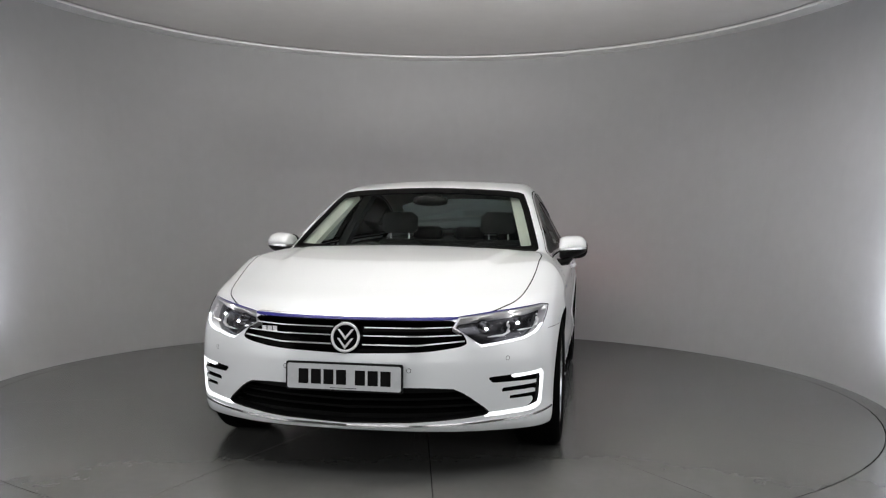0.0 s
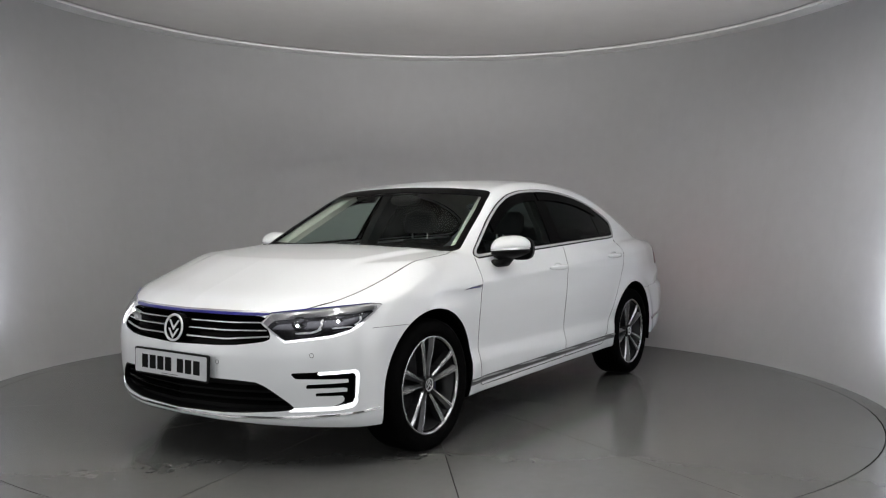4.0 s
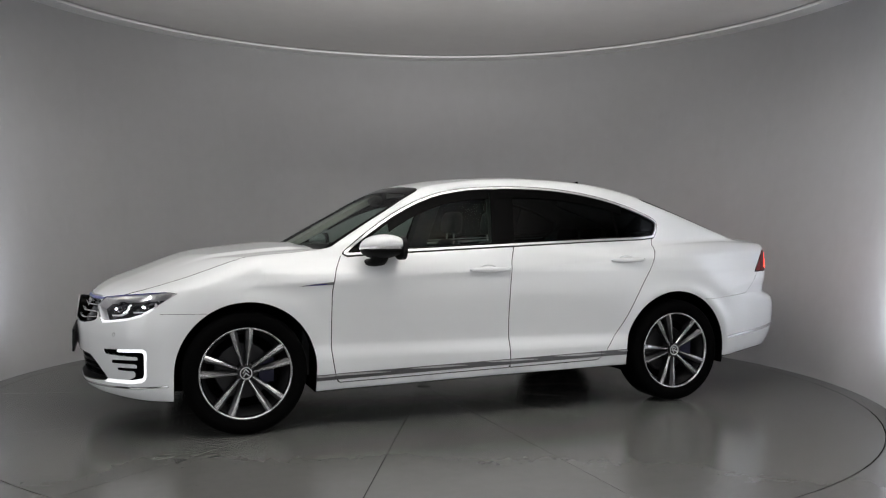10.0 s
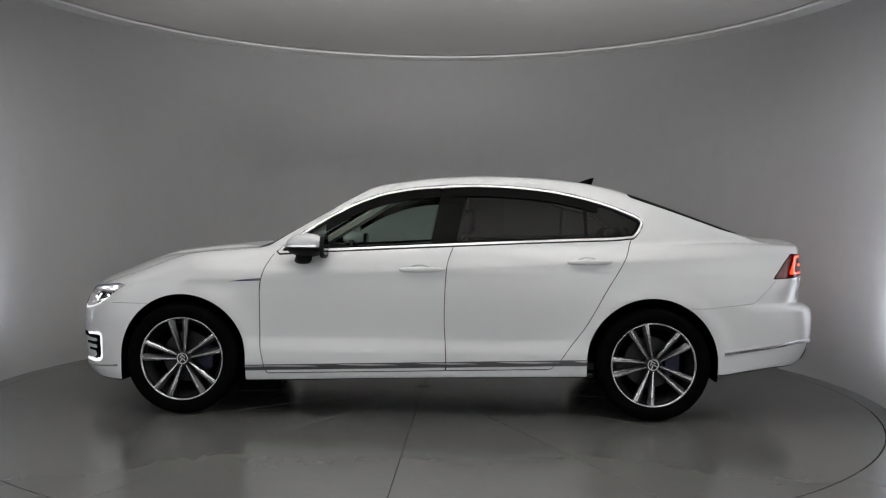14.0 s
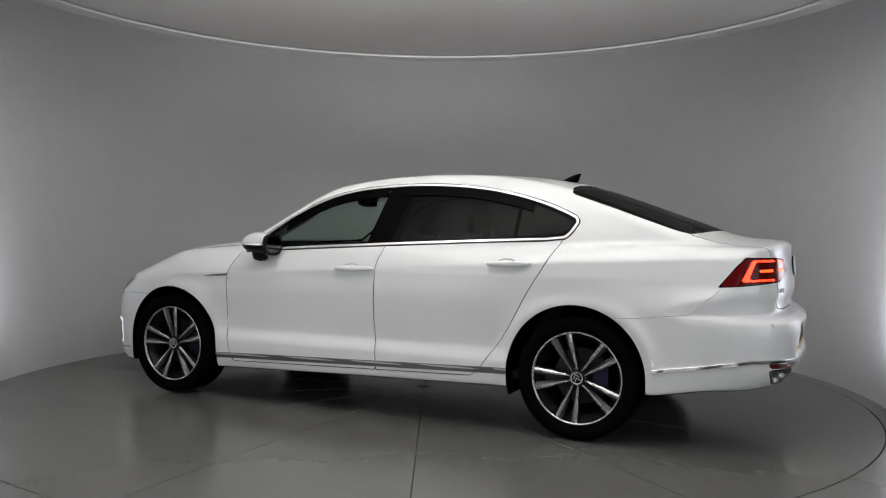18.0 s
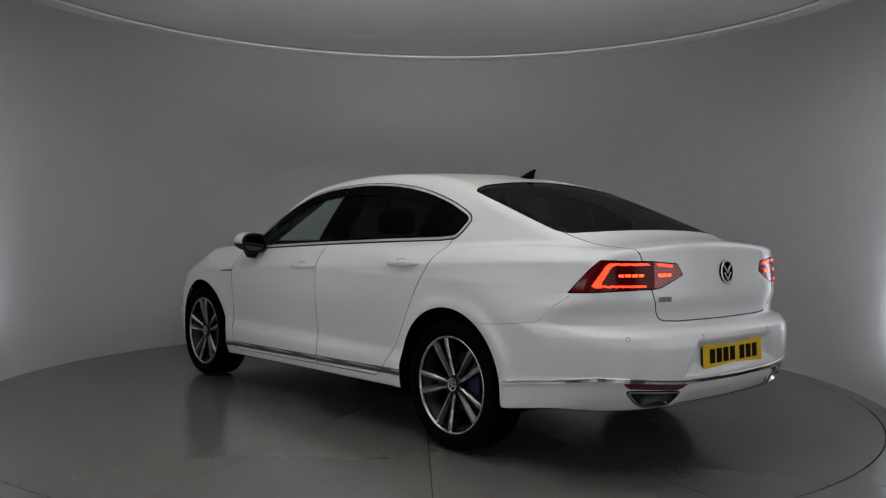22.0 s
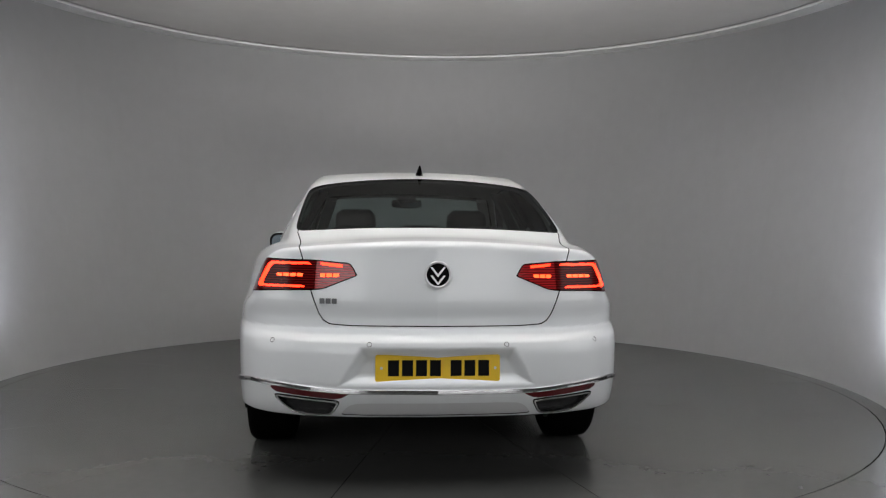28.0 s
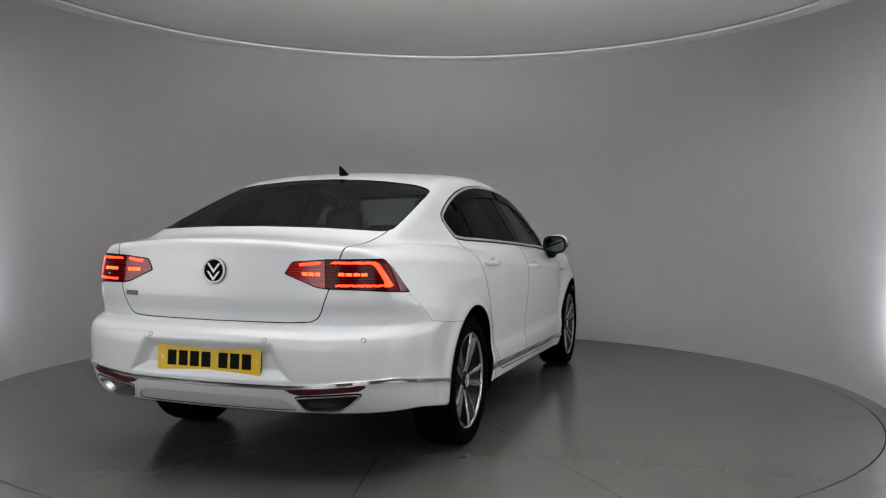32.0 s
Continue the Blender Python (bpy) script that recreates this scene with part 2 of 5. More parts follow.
turntable = new("turntable")
tagged(turntable, "round grey painted turntable set in the floor", "turntable")
PLATES = 14
for k in range(PLATES):
    a0, a1 = 90 + 360 / PLATES * k, 90 + 360 / PLATES * (k + 1)
    vs, fs = [], []
    outline = [(0.05, a0, a1)] + [(r, a0, a1) for r in (0.8, 1.6, 2.4)] + [(TABLE_R, a0, a1)]
    for r, b0, b1 in outline:
        slim = math.degrees(0.0022 / r)
        for i in range(9):
            a = radians(b0 + slim + (b1 - b0 - 2 * slim) * i / 8)
            vs.append((r * math.cos(a), r * math.sin(a), 0.0))
    for j in range(len(outline) - 1):
        for i in range(8):
            fs.append((j * 9 + i, j * 9 + 9 + i, j * 9 + 10 + i, j * 9 + i + 1))
    ring = [i for i in range(9)] + [j * 9 + 8 for j in range(1, 5)] + [4 * 9 + i for i in range(7, -1, -1)] + [j * 9 for j in range(3, 0, -1)]
    n = len(vs)
    vs += [(vs[i][0], vs[i][1], -0.05) for i in ring]
    for i in range(len(ring)):
        j = (i + 1) % len(ring)
        fs.append((ring[j], ring[i], n + i, n + j))
    mesh_ob("deck_plate", vs, fs, FLOOR, turntable)
mesh_ob("deck_core", *lathe([(0.0, -0.004), (0.06, -0.004), (0.06, -0.055), (TABLE_R - 0.01, -0.055)], steps=64), GAP, turntable, "dark core under the plates")


# ---- the car's skin: a smooth solid, sampled by rays from its spine ----
def curve(pairs):
    """A monotone cubic through (a, b) pairs, as a function of arrays."""
    p = np.array(sorted(pairs), float)
    x, y = p[:, 0], p[:, 1]
    h, d = np.diff(x), np.diff(y) / np.diff(x)
    m = np.zeros(len(x))
    same = d[:-1] * d[1:] > 0
    w1, w2 = 2 * h[1:] + h[:-1], h[1:] + 2 * h[:-1]
    with np.errstate(divide="ignore", invalid="ignore"):
        m[1:-1] = np.where(same, (w1 + w2) / (w1 / d[:-1] + w2 / d[1:]), 0)
    m[0], m[-1] = d[0], d[-1]

    def at(q):
        q = np.asarray(q, float)
        i = np.clip(np.searchsorted(x, q) - 1, 0, len(h) - 1)
        s = (np.clip(q, x[0], x[-1]) - x[i]) / h[i]
        v = ((1 + 2 * s) * (1 - s) ** 2 * y[i] + s * (1 - s) ** 2 * h[i] * m[i]
             + s * s * (3 - 2 * s) * y[i + 1] + s * s * (s - 1) * h[i] * m[i + 1])
        return v + np.where(q < x[0], (q - x[0]) * m[0], 0) + np.where(q > x[-1], (q - x[-1]) * m[-1], 0)
    return at


def smax(a, b, k):
    h = np.maximum(k - np.abs(a - b), 0) / k
    return np.maximum(a, b) + h * h * k * 0.25


def smin(a, b, k):
    return -smax(-a, -b, k)


def step(a, b, x):
    s = np.clip((x - a) / (b - a), 0, 1)
    return s * s * (3 - 2 * s)


WB = 1.396      # half the wheelbase
side_z = curve([(0.15, 0.850), (0.20, 0.868), (0.27, 0.886), (0.34, 0.893), (0.45, 0.896), (0.60, 0.900), (0.78, 0.904), (0.86, 0.902),
                (0.90, 0.893), (0.97, 0.866), (1.04, 0.826), (1.12, 0.77)])
tuck_z = curve([(0.15, 0.020), (0.24, 0.018), (0.355, 0.014), (0.47, 0.016), (0.60, 0.008), (0.74, 0.0), (0.9, 0.0)])
plan_x = curve([(-2.5, 0.885), (-2.2, 0.949), (-1.8, 0.984), (-1.3, 0.988), (-0.7, 1.0), (0.0, 1.002), (0.9, 1.006), (1.4, 1.010), (1.75, 1.002), (2.0, 0.975), (2.3, 0.94)])
nose_z = curve([(0.0, 2.10), (0.14, 2.16), (0.20, 2.205), (0.25, 2.238), (0.30, 2.245), (0.42, 2.262), (0.52, 2.268), (0.58, 2.262), (0.66, 2.235), (0.72, 2.195), (0.78, 2.12), (0.85, 1.95)])
nose_y = curve([(0, 0), (0.27, 0.022), (0.45, 0.072), (0.60, 0.142), (0.72, 0.222), (0.82, 0.315), (0.88, 0.44), (0.93, 0.75)])
tail_z = curve([(0.22, 2.28), (0.30, 2.37), (0.36, 2.43), (0.42, 2.462), (0.50, 2.482), (0.60, 2.487), (0.650, 2.478), (0.68, 2.445),
                (0.705, 2.395), (0.74, 2.397), (0.80, 2.412), (0.82, 2.414), (0.90, 2.408), (1.00, 2.396), (1.05, 2.392), (1.12, 2.34)])
tail_y = curve([(0, 0), (0.30, 0.015), (0.50, 0.047), (0.66, 0.109), (0.76, 0.188), (0.83, 0.30), (0.88, 0.49), (0.92, 0.76)])
deck_x = curve([(-2.6, 1.035), (-2.40, 1.068), (-2.3, 1.078), (-2.1, 1.092), (-1.85, 1.105), (-1.5, 1.10), (-1.0, 1.075), (0.0, 1.035), (0.8, 1.018),
                (1.0, 1.016), (1.19, 1.003), (1.38, 0.982), (1.57, 0.956), (1.76, 0.922), (1.95, 0.870), (2.10, 0.806), (2.18, 0.745), (2.25, 0.68)])
roof_x = curve([(-2.7, 0.86), (-2.3, 1.03), (-2.115, 1.092), (-1.978, 1.144), (-1.773, 1.218), (-1.568, 1.292), (-1.324, 1.373), (-1.122, 1.422),
                (-0.88, 1.455), (-0.64, 1.469), (-0.40, 1.473), (-0.167, 1.464), (0.0, 1.451), (0.147, 1.431), (0.30, 1.400), (0.458, 1.328),
                (0.612, 1.238), (0.805, 1.130), (1.0, 1.018), (1.3, 0.85)])
glass_z = curve([(0.0, 0.66), (0.55, 0.78), (0.78, 0.85), (0.90, 0.872), (0.96, 0.858), (1.02, 0.838), (1.06, 0.820), (1.20, 0.744), (1.35, 0.655), (1.45, 0.59)])
floor_x = curve([(-2.5, 0.322), (-2.3, 0.322), (-2.13, 0.322), (-1.76, 0.277), (-1.0, 0.255), (0.0, 0.232), (1.0, 0.205), (1.77, 0.195), (2.1, 0.205), (2.3, 0.22)])


def solid(p):
    """Negative inside the car's skin."""
    x, y, z = p[..., 0], np.abs(p[..., 1]), p[..., 2]
    flare = (0.018 * np.exp(-((np.hypot(x - WB, z - 0.334) - 0.39) / 0.09) ** 2) + 0.014 * np.exp(-((np.hypot(x + WB, z - 0.334) - 0.41) / 0.05) ** 2))
    tuck = tuck_z(z) * step(1.45, 1.0, np.abs(x)) + 0.082 * step(-1.4, -2.3, x) * step(0.70, 0.88, z)
    # shoulder line through the door handles, and the flare above the sills
    shoulder = z - (0.880 - 0.052 * x)
    tuck = tuck - 0.0075 * np.exp(-(np.sqrt(shoulder ** 2 + 0.01 ** 2) - 0.01) / np.where(shoulder < 0, 0.028, 0.09)) * step(1.75, 1.2, x) * step(-2.35, -2.1, x)
    tuck = tuck - 0.017 * step(0.475, 0.385, z) * step(1.15, 0.9, np.abs(x))
    tuck = tuck + 0.055 * step(0.2, 0.95, x) * step(1.7, 1.0, x) * step(0.80, 0.99, z)
    crease = 0.66 - 0.15 * (x - 1.0)
    swell = 0.015 * step(crease + 0.012, crease - 0.06, y) * step(0.95, 1.15, x) * step(2.15, 1.95, x)
    lower = smax(y - side_z(z) * plan_x(x) + tuck - flare * step(0.84, 0.70, z), z - deck_x(x) - swell + (0.105 - 0.068 * step(0, 1, x)) * y * y * step(0.2, 1.0, np.abs(x)), 0.06)
    slide = y * y * (-0.14 + 0.26 * step(-0.9, 0.6, x))
    upper = z - roof_x(x + slide) + (0.075 - 0.05 * step(0.0, 0.6, x)) * y * y
    taper = 1 - 0.08 * np.clip((x + 0.2) / 1.07, 0, 2) ** 2 - 0.075 * np.clip((-0.2 - x) / 1.1, 0, 3) ** 2
    upper = smax(upper, (y - glass_z(z) * taper) * 0.9, 0.05)
    hull = smin(lower, upper, 0.025)
    recess = 0.038 * step(-0.01, 0.045, np.minimum(np.minimum(0.628 - z, z - 0.478), (0.395 - 0.55 * (z - 0.49) - y) * 0.8)) * step(0.0, -1.0, x)
    hull = smax(hull, x - nose_z(z) + nose_y(y), 0.035)
    hull = smax(hull, -x - tail_z(z) + tail_y(y) + recess, 0.03)
    return smax(hull, floor_x(x) - z, 0.02)


SPINE_Z, SPINE_A, SPINE_B = 0.62, -1.95, 1.85


def sample_skin(around=350, step_x=0.0165, rings=96):
    """Points and unit normals of the skin on a capsule-shaped grid, and its faces."""
    u = np.linspace(0, 2 * np.pi, around, endpoint=False) + np.pi / around
    c, s = np.cos(u) * 0.9, np.sin(u) * 0.62
    length = np.hypot(c, s)
    c, s = c / length, s / length
    rows = []
    for i in range(1, rings):
        phi = (np.pi / 2) * i / rings
        rows.append((SPINE_B, np.stack([np.full(around, np.cos(phi)), np.sin(phi) * c, np.sin(phi) * s], 1)))
    count = int(round((SPINE_B - SPINE_A) / step_x))
    flat = np.stack([np.zeros(around), c, s], 1)
    for i in range(count + 1):
        rows.append((SPINE_B + (SPINE_A - SPINE_B) * i / count, flat))
    for i in range(rings - 1, 0, -1):
        phi = (np.pi / 2) * i / rings
        rows.append((SPINE_A, np.stack([np.full(around, -np.cos(phi)), np.sin(phi) * c, np.sin(phi) * s], 1)))
    origin = np.concatenate([np.tile((x0, 0, SPINE_Z), (around, 1)) for x0, _ in rows] + [[(SPINE_B, 0, SPINE_Z)], [(SPINE_A, 0, SPINE_Z)]])
    way = np.concatenate([w for _, w in rows] + [[(1, 0, 0)], [(-1, 0, 0)]])
    lo, hi = np.zeros(len(way)), np.full(len(way), 1.6)
    for _ in range(34):
        mid = (lo + hi) / 2
        inside = solid(origin + way * mid[:, None]) < 0
        lo, hi = np.where(inside, mid, lo), np.where(inside, hi, mid)
    pts = origin + way * lo[:, None]
    e, grad = 0.003, []
    for k in range(3):
        d = np.zeros(3)
        d[k] = e
        grad.append(solid(pts + d) - solid(pts - d))
    nrm = np.stack(grad, 1)
    nrm /= np.linalg.norm(nrm, axis=1)[:, None] + 1e-12
    n, k = len(rows), around
    i, j = np.meshgrid(np.arange(n - 1), np.arange(k), indexing="ij")
    quads = np.stack([i * k + j, (i + 1) * k + j, (i + 1) * k + (j + 1) % k, i * k + (j + 1) % k], -1).reshape(-1, 4)
    j = np.arange(k)
    tip = np.stack([np.full(k, n * k), j, (j + 1) % k, np.full(k, -1)], 1)
    end = np.stack([np.full(k, n * k + 1), (n - 1) * k + (j + 1) % k, (n - 1) * k + j, np.full(k, -1)], 1)
    return pts, nrm, np.concatenate([quads, tip, end])


class Skin:
    """The sampled skin; pieces of it are arrays of faces that can be split along any curve."""

    def __init__(self):
        self.v, self.n, quads = sample_skin()
        self.all = np.full((len(quads), 10), -1)
        self.all[:, :4] = quads

    def split(self, faces, field):
        """The part of the faces where field(points) < 0, and the rest."""
        used = np.unique(faces[faces >= 0])
        f = np.zeros(len(self.v))
        f[used] = field(self.v[used])
        ff = np.where(faces >= 0, f[faces], np.nan)
        lo, hi = np.nanmin(ff, 1), np.nanmax(ff, 1)
        inner, outer, cut = faces[hi <= 0], faces[(lo > 0)], faces[(hi > 0) & (lo <= 0)]
        new_v, new_n, cache, ins, outs = [], [], {}, [], []
        base = len(self.v)

        def crossing(a, b):
            key = (a, b) if a < b else (b, a)
            if key not in cache:
                a, b = key
                w = f[a] / (f[a] - f[b])
                cache[key] = base + len(new_v)
                new_v.append(self.v[a] * (1 - w) + self.v[b] * w)
                new_n.append(self.n[a] * (1 - w) + self.n[b] * w)
            return cache[key]
        for row in cut.tolist():
            row = [q for q in row if q >= 0]
            a_in, a_out = [], []
            for p, q in zip(row, row[1:] + row[:1]):
                (a_in if f[p] <= 0 else a_out).append(p)
                if (f[p] <= 0) != (f[q] <= 0):
                    c = crossing(p, q)
                    a_in.append(c)
                    a_out.append(c)
            for got, into in ((a_in, ins), (a_out, outs)):
                if 3 <= len(got) <= 10:
                    into.append(got + [-1] * (10 - len(got)))
        if new_v:
            nn = np.array(new_n)
            self.v = np.concatenate([self.v, np.array(new_v)])
            self.n = np.concatenate([self.n, nn / np.linalg.norm(nn, axis=1)[:, None]])
        stack = lambda a, b: np.concatenate([a, np.array(b).reshape(-1, 10)]) if b else a
        return stack(inner, ins), stack(outer, outs)

    def where(self, faces, test):
        """Faces whose middle passes the test, and the rest: no cutting."""
        w = (faces >= 0)[..., None]
        mid = (np.where(w, self.v[faces], 0)).sum(1) / w.sum(1)
        nor = (np.where(w, self.n[faces], 0)).sum(1) / w.sum(1)
        ok = test(mid, nor)
        return faces[ok], faces[~ok]

    def make(self, name, faces, mat, parent, label="", lift=0.0, rim=0.012, rim_mat=None):
        """A mesh object of these faces, lifted along the normals, its open edges folded inwards by rim."""
        used = np.unique(faces[faces >= 0])
        to = np.full(len(self.v), -1)
        to[used] = np.arange(len(used))
        pts, nrm = self.v[used] + self.n[used] * lift, self.n[used]
        polys = [[int(to[q]) for q in row if q >= 0] for row in faces.tolist()]
        verts, loops = pts.tolist(), []
        for poly in polys:
            loops += [nrm[q] for q in poly]
        skin_count = len(polys)
        if rim:
            edges = {}
            for poly in polys:
                for a, b in zip(poly, poly[1:] + poly[:1]):
                    if (b, a) in edges:
                        del edges[(b, a)]
                    else:
                        edges[(a, b)] = True
            for a, b in edges:
                i = len(verts)
                verts += [verts[a], verts[b], (pts[b] - nrm[b] * rim).tolist(), (pts[a] - nrm[a] * rim).tolist()]
                polys.append([i + 1, i, i + 3, i + 2])
                side = np.cross(nrm[a], pts[b] - pts[a])
                side = -side / (np.linalg.norm(side) + 1e-12)
                loops += [side] * 4
        me = bpy.data.meshes.new(name)
        me.from_pydata(verts, [], polys)
        me.materials.append(mat)
        me.materials.append(rim_mat or (SEAL if mat is PAINT else mat))
        me.polygons.foreach_set("material_index", [0 if i < skin_count else 1 for i in range(len(polys))])
        me.polygons.foreach_set("use_smooth", [True] * len(me.polygons))
        me.normals_split_custom_set([tuple(q) for q in loops])
        ob = new(name, me)
        ob.parent = parent
        return tagged(ob, label)


# ---- outlines on the skin ----
def rounded(points, times=1):
    """Corner cutting: a smoother closed outline."""
    p = np.array(points, float)
    for _ in range(times):
        q = np.roll(p, -1, 0)
        p = np.stack([p * 0.8 + q * 0.2, p * 0.2 + q * 0.8], 1).reshape(-1, 2)
    return p


def inside(points, place, times=1):
    """A field: the signed distance to a closed outline in the plane that place() gives, negative inside."""
    p = rounded(points, times)

    def field(v):
        u, w = place(v)
        best, odd = np.full(len(u), 1e9), np.zeros(len(u), bool)
        for (ax, ay), (bx, by) in zip(p, np.roll(p, -1, 0)):
            ex, ey = bx - ax, by - ay
            t = np.clip(((u - ax) * ex + (w - ay) * ey) / (ex * ex + ey * ey + 1e-12), 0, 1)
            best = np.minimum(best, np.hypot(u - ax - t * ex, w - ay - t * ey))
            if ey:
                odd ^= ((ay > w) != (by > w)) & (u < ex * (w - ay) / ey + ax)
        return np.where(odd, -best, best)
    return field


def grow(field, d):
    return lambda v: field(v) - d


def side_view(v):
    return v[:, 0], v[:, 2]


def end_view(v):
    return np.abs(v[:, 1]), v[:, 2]


def nose_wrap(v):
    return np.abs(v[:, 1]) + 0.8 * (2.2 - v[:, 0]), v[:, 2]


def tail_wrap(v):
    return np.abs(v[:, 1]) + 0.8 * (v[:, 0] + 2.4), v[:, 2]


def mirror_half(pairs):
    """A closed half outline that starts and ends on the middle line, as it stands for both halves: pushed past the middle."""
    return [(-0.1, pairs[0][1])] + list(pairs) + [(-0.1, pairs[-1][1])]


ARCH_F = lambda v: np.hypot(v[:, 0] - 1.39, np.maximum(v[:, 2] - 0.345, 0)) - 0.377
ARCH_R = lambda v: np.hypot(v[:, 0] + 1.385, np.maximum(v[:, 2] - 0.347, 0)) - 0.381
DLO = inside([(0.885, 0.952), (0.60, 0.972), (0.327, 0.987), (-0.208, 1.015), (-0.785, 1.043), (-1.285, 1.062), (-1.325, 1.10), (-1.362, 1.165), (-1.345, 1.200),
              (-1.290, 1.228), (-1.164, 1.279), (-0.986, 1.331), (-0.81, 1.366), (-0.634, 1.387), (-0.46, 1.397), (-0.286, 1.398), (-0.114, 1.390),
              (0.058, 1.375), (0.229, 1.342), (0.399, 1.278), (0.569, 1.186), (0.737, 1.072)], side_view)
SCREEN = inside(mirror_half([(0, 0.980), (0.40, 0.985), (0.68, 0.990), (0.755, 1.000), (0.735, 1.06), (0.70, 1.15), (0.66, 1.25), (0.62, 1.335), (0.60, 1.362),
                             (0.50, 1.376), (0.25, 1.390), (0, 1.395)]), end_view)
BACKLIGHT = inside(mirror_half([(0, 1.128), (0.30, 1.124), (0.55, 1.112), (0.612, 1.108), (0.635, 1.122), (0.632, 1.20), (0.62, 1.29), (0.605, 1.338),
                                (0.50, 1.366), (0.25, 1.392), (0, 1.400)]), end_view)
BONNET = inside([(2.24, -0.1), (2.24, 0), (2.205, 0.3), (2.13, 0.48), (2.02, 0.62), (1.87, 0.735), (1.55, 0.785), (1.20, 0.790), (1.06, 0.772), (0.97, 0.735), (0.90, 0.70), (0.90, 0.0), (0.90, -0.1)],
                lambda v: (v[:, 0], np.abs(v[:, 1])), 3)
GRILLE = inside(mirror_half([(0, 0.712), (0.45, 0.716), (0.478, 0.700), (0.535, 0.617), (0.50, 0.600), (0.35, 0.578), (0, 0.568)]), end_view, 1)
STRIP = inside(mirror_half([(0, 0.730), (0.46, 0.734), (0.50, 0.722), (0.45, 0.714), (0, 0.712)]), end_view, 0)
HEADLAMP = inside([(0.505, 0.684), (0.562, 0.729), (0.75, 0.746), (0.95, 0.760), (1.16, 0.774), (1.225, 0.769), (1.17, 0.728), (1.09, 0.672), (1.03, 0.647),
                   (0.93, 0.625), (0.80, 0.612), (0.655, 0.598)], nose_wrap, 0)
LAMP_STRIP = inside([(0.60, 0.630), (0.655, 0.609), (0.80, 0.6225), (0.93, 0.636), (1.03, 0.658), (1.10, 0.692), (1.15, 0.69), (1.10, 0.58), (0.6, 0.58)], nose_wrap, 0)
GUIDE_OUT = inside([(1.115, 0.742), (1.105, 0.692), (1.06, 0.676), (0.92, 0.668), (0.92, 0.675), (1.055, 0.684), (1.09, 0.697), (1.10, 0.742)], nose_wrap, 0)
GUIDE_IN = inside([(0.875, 0.715), (0.865, 0.664), (0.82, 0.648), (0.70, 0.640), (0.70, 0.647), (0.815, 0.656), (0.85, 0.668), (0.86, 0.715)], nose_wrap, 0)
INTAKE = inside(mirror_half([(0, 0.425), (0.46, 0.421), (0.52, 0.395), (0.632, 0.302), (0.60, 0.286), (0.35, 0.264), (0, 0.254)]), end_view)
FOG_SLOT = inside([(0.685, 0.462), (1.065, 0.478), (1.088, 0.462), (1.083, 0.335), (1.06, 0.305), (0.97, 0.292), (0.69, 0.282), (0.69, 0.300), (0.95, 0.312), (1.00, 0.33),
                   (1.01, 0.36), (0.83, 0.357), (0.84, 0.372), (1.02, 0.378), (1.02, 0.398), (0.775, 0.392), (0.785, 0.410), (1.03, 0.420), (1.03, 0.436), (0.72, 0.436)], nose_wrap, 0)
FOG_LIGHT = inside([(0.84, 0.468), (1.065, 0.479), (1.090, 0.464), (1.086, 0.335), (1.06, 0.303), (0.97, 0.291), (0.68, 0.281), (0.68, 0.297), (0.955, 0.308), (1.05, 0.322),
                    (1.070, 0.345), (1.073, 0.452), (1.058, 0.463), (0.84, 0.453)], nose_wrap, 0)
TAILLAMP = inside([(0.345, 0.925), (0.385, 0.978), (0.56, 0.990), (0.87, 0.994), (0.93, 0.95), (1.045, 0.842), (0.75, 0.857), (0.55, 0.862), (0.50, 0.868)], tail_wrap, 0)
TAIL_C = inside([(0.57, 0.979), (0.812, 0.981), (0.838, 0.970), (0.925, 0.871), (0.60, 0.873), (0.60, 0.883), (0.875, 0.882), (0.815, 0.957), (0.798, 0.969), (0.57, 0.969)], tail_wrap, 0)
TAIL_LINE = inside([(0.61, 0.919), (0.78, 0.918), (0.775, 0.931), (0.61, 0.932)], tail_wrap, 0)
BOOT_LINE = inside([(0.43, 0.919), (0.53, 0.918), (0.53, 0.932), (0.43, 0.933)], tail_wrap, 0)
BOOT_TOP = inside([(0.405, 0.970), (0.53, 0.979), (0.53, 0.968), (0.415, 0.959)], tail_wrap, 0)
TAIL_OUTER = inside([(0.86, 0.995), (0.90, 0.995), (1.05, 0.84), (0.95, 0.84)], tail_wrap, 0)
BOOT = inside(mirror_half([(0, 0.712), (0.44, 0.714), (0.488, 0.740), (0.533, 0.862), (0.555, 0.95), (0.582, 1.04), (0.628, 1.115), (0.60, 1.3), (0, 1.3)]), end_view)
EXHAUST = inside([(0.402, 0.402), (0.425, 0.413), (0.665, 0.429), (0.684, 0.424), (0.676, 0.406), (0.625, 0.362), (0.575, 0.337), (0.455, 0.336), (0.435, 0.345)], end_view)
DIFFUSER = inside(mirror_half([(0, 0.398), (0.33, 0.398), (0.37, 0.385), (0.40, 0.350), (0.395, 0.338), (0, 0.338)]), end_view)
LAMP_REAR = inside([(0.36, 0.4405), (0.45, 0.444), (0.547, 0.4515), (0.694, 0.4625), (0.700, 0.452), (0.672, 0.434), (0.43, 0.414), (0.40, 0.420)], end_view, 0)
seam_f = curve([(0.25, 0.885), (0.31, 0.906), (0.47, 0.929), (0.736, 0.930), (0.868, 0.908), (0.95, 0.870), (1.0, 0.84)])
seam_b = curve([(0.25, -0.178), (0.31, -0.178), (0.608, -0.165), (0.908, -0.179), (1.018, -0.214), (1.1, -0.24)])
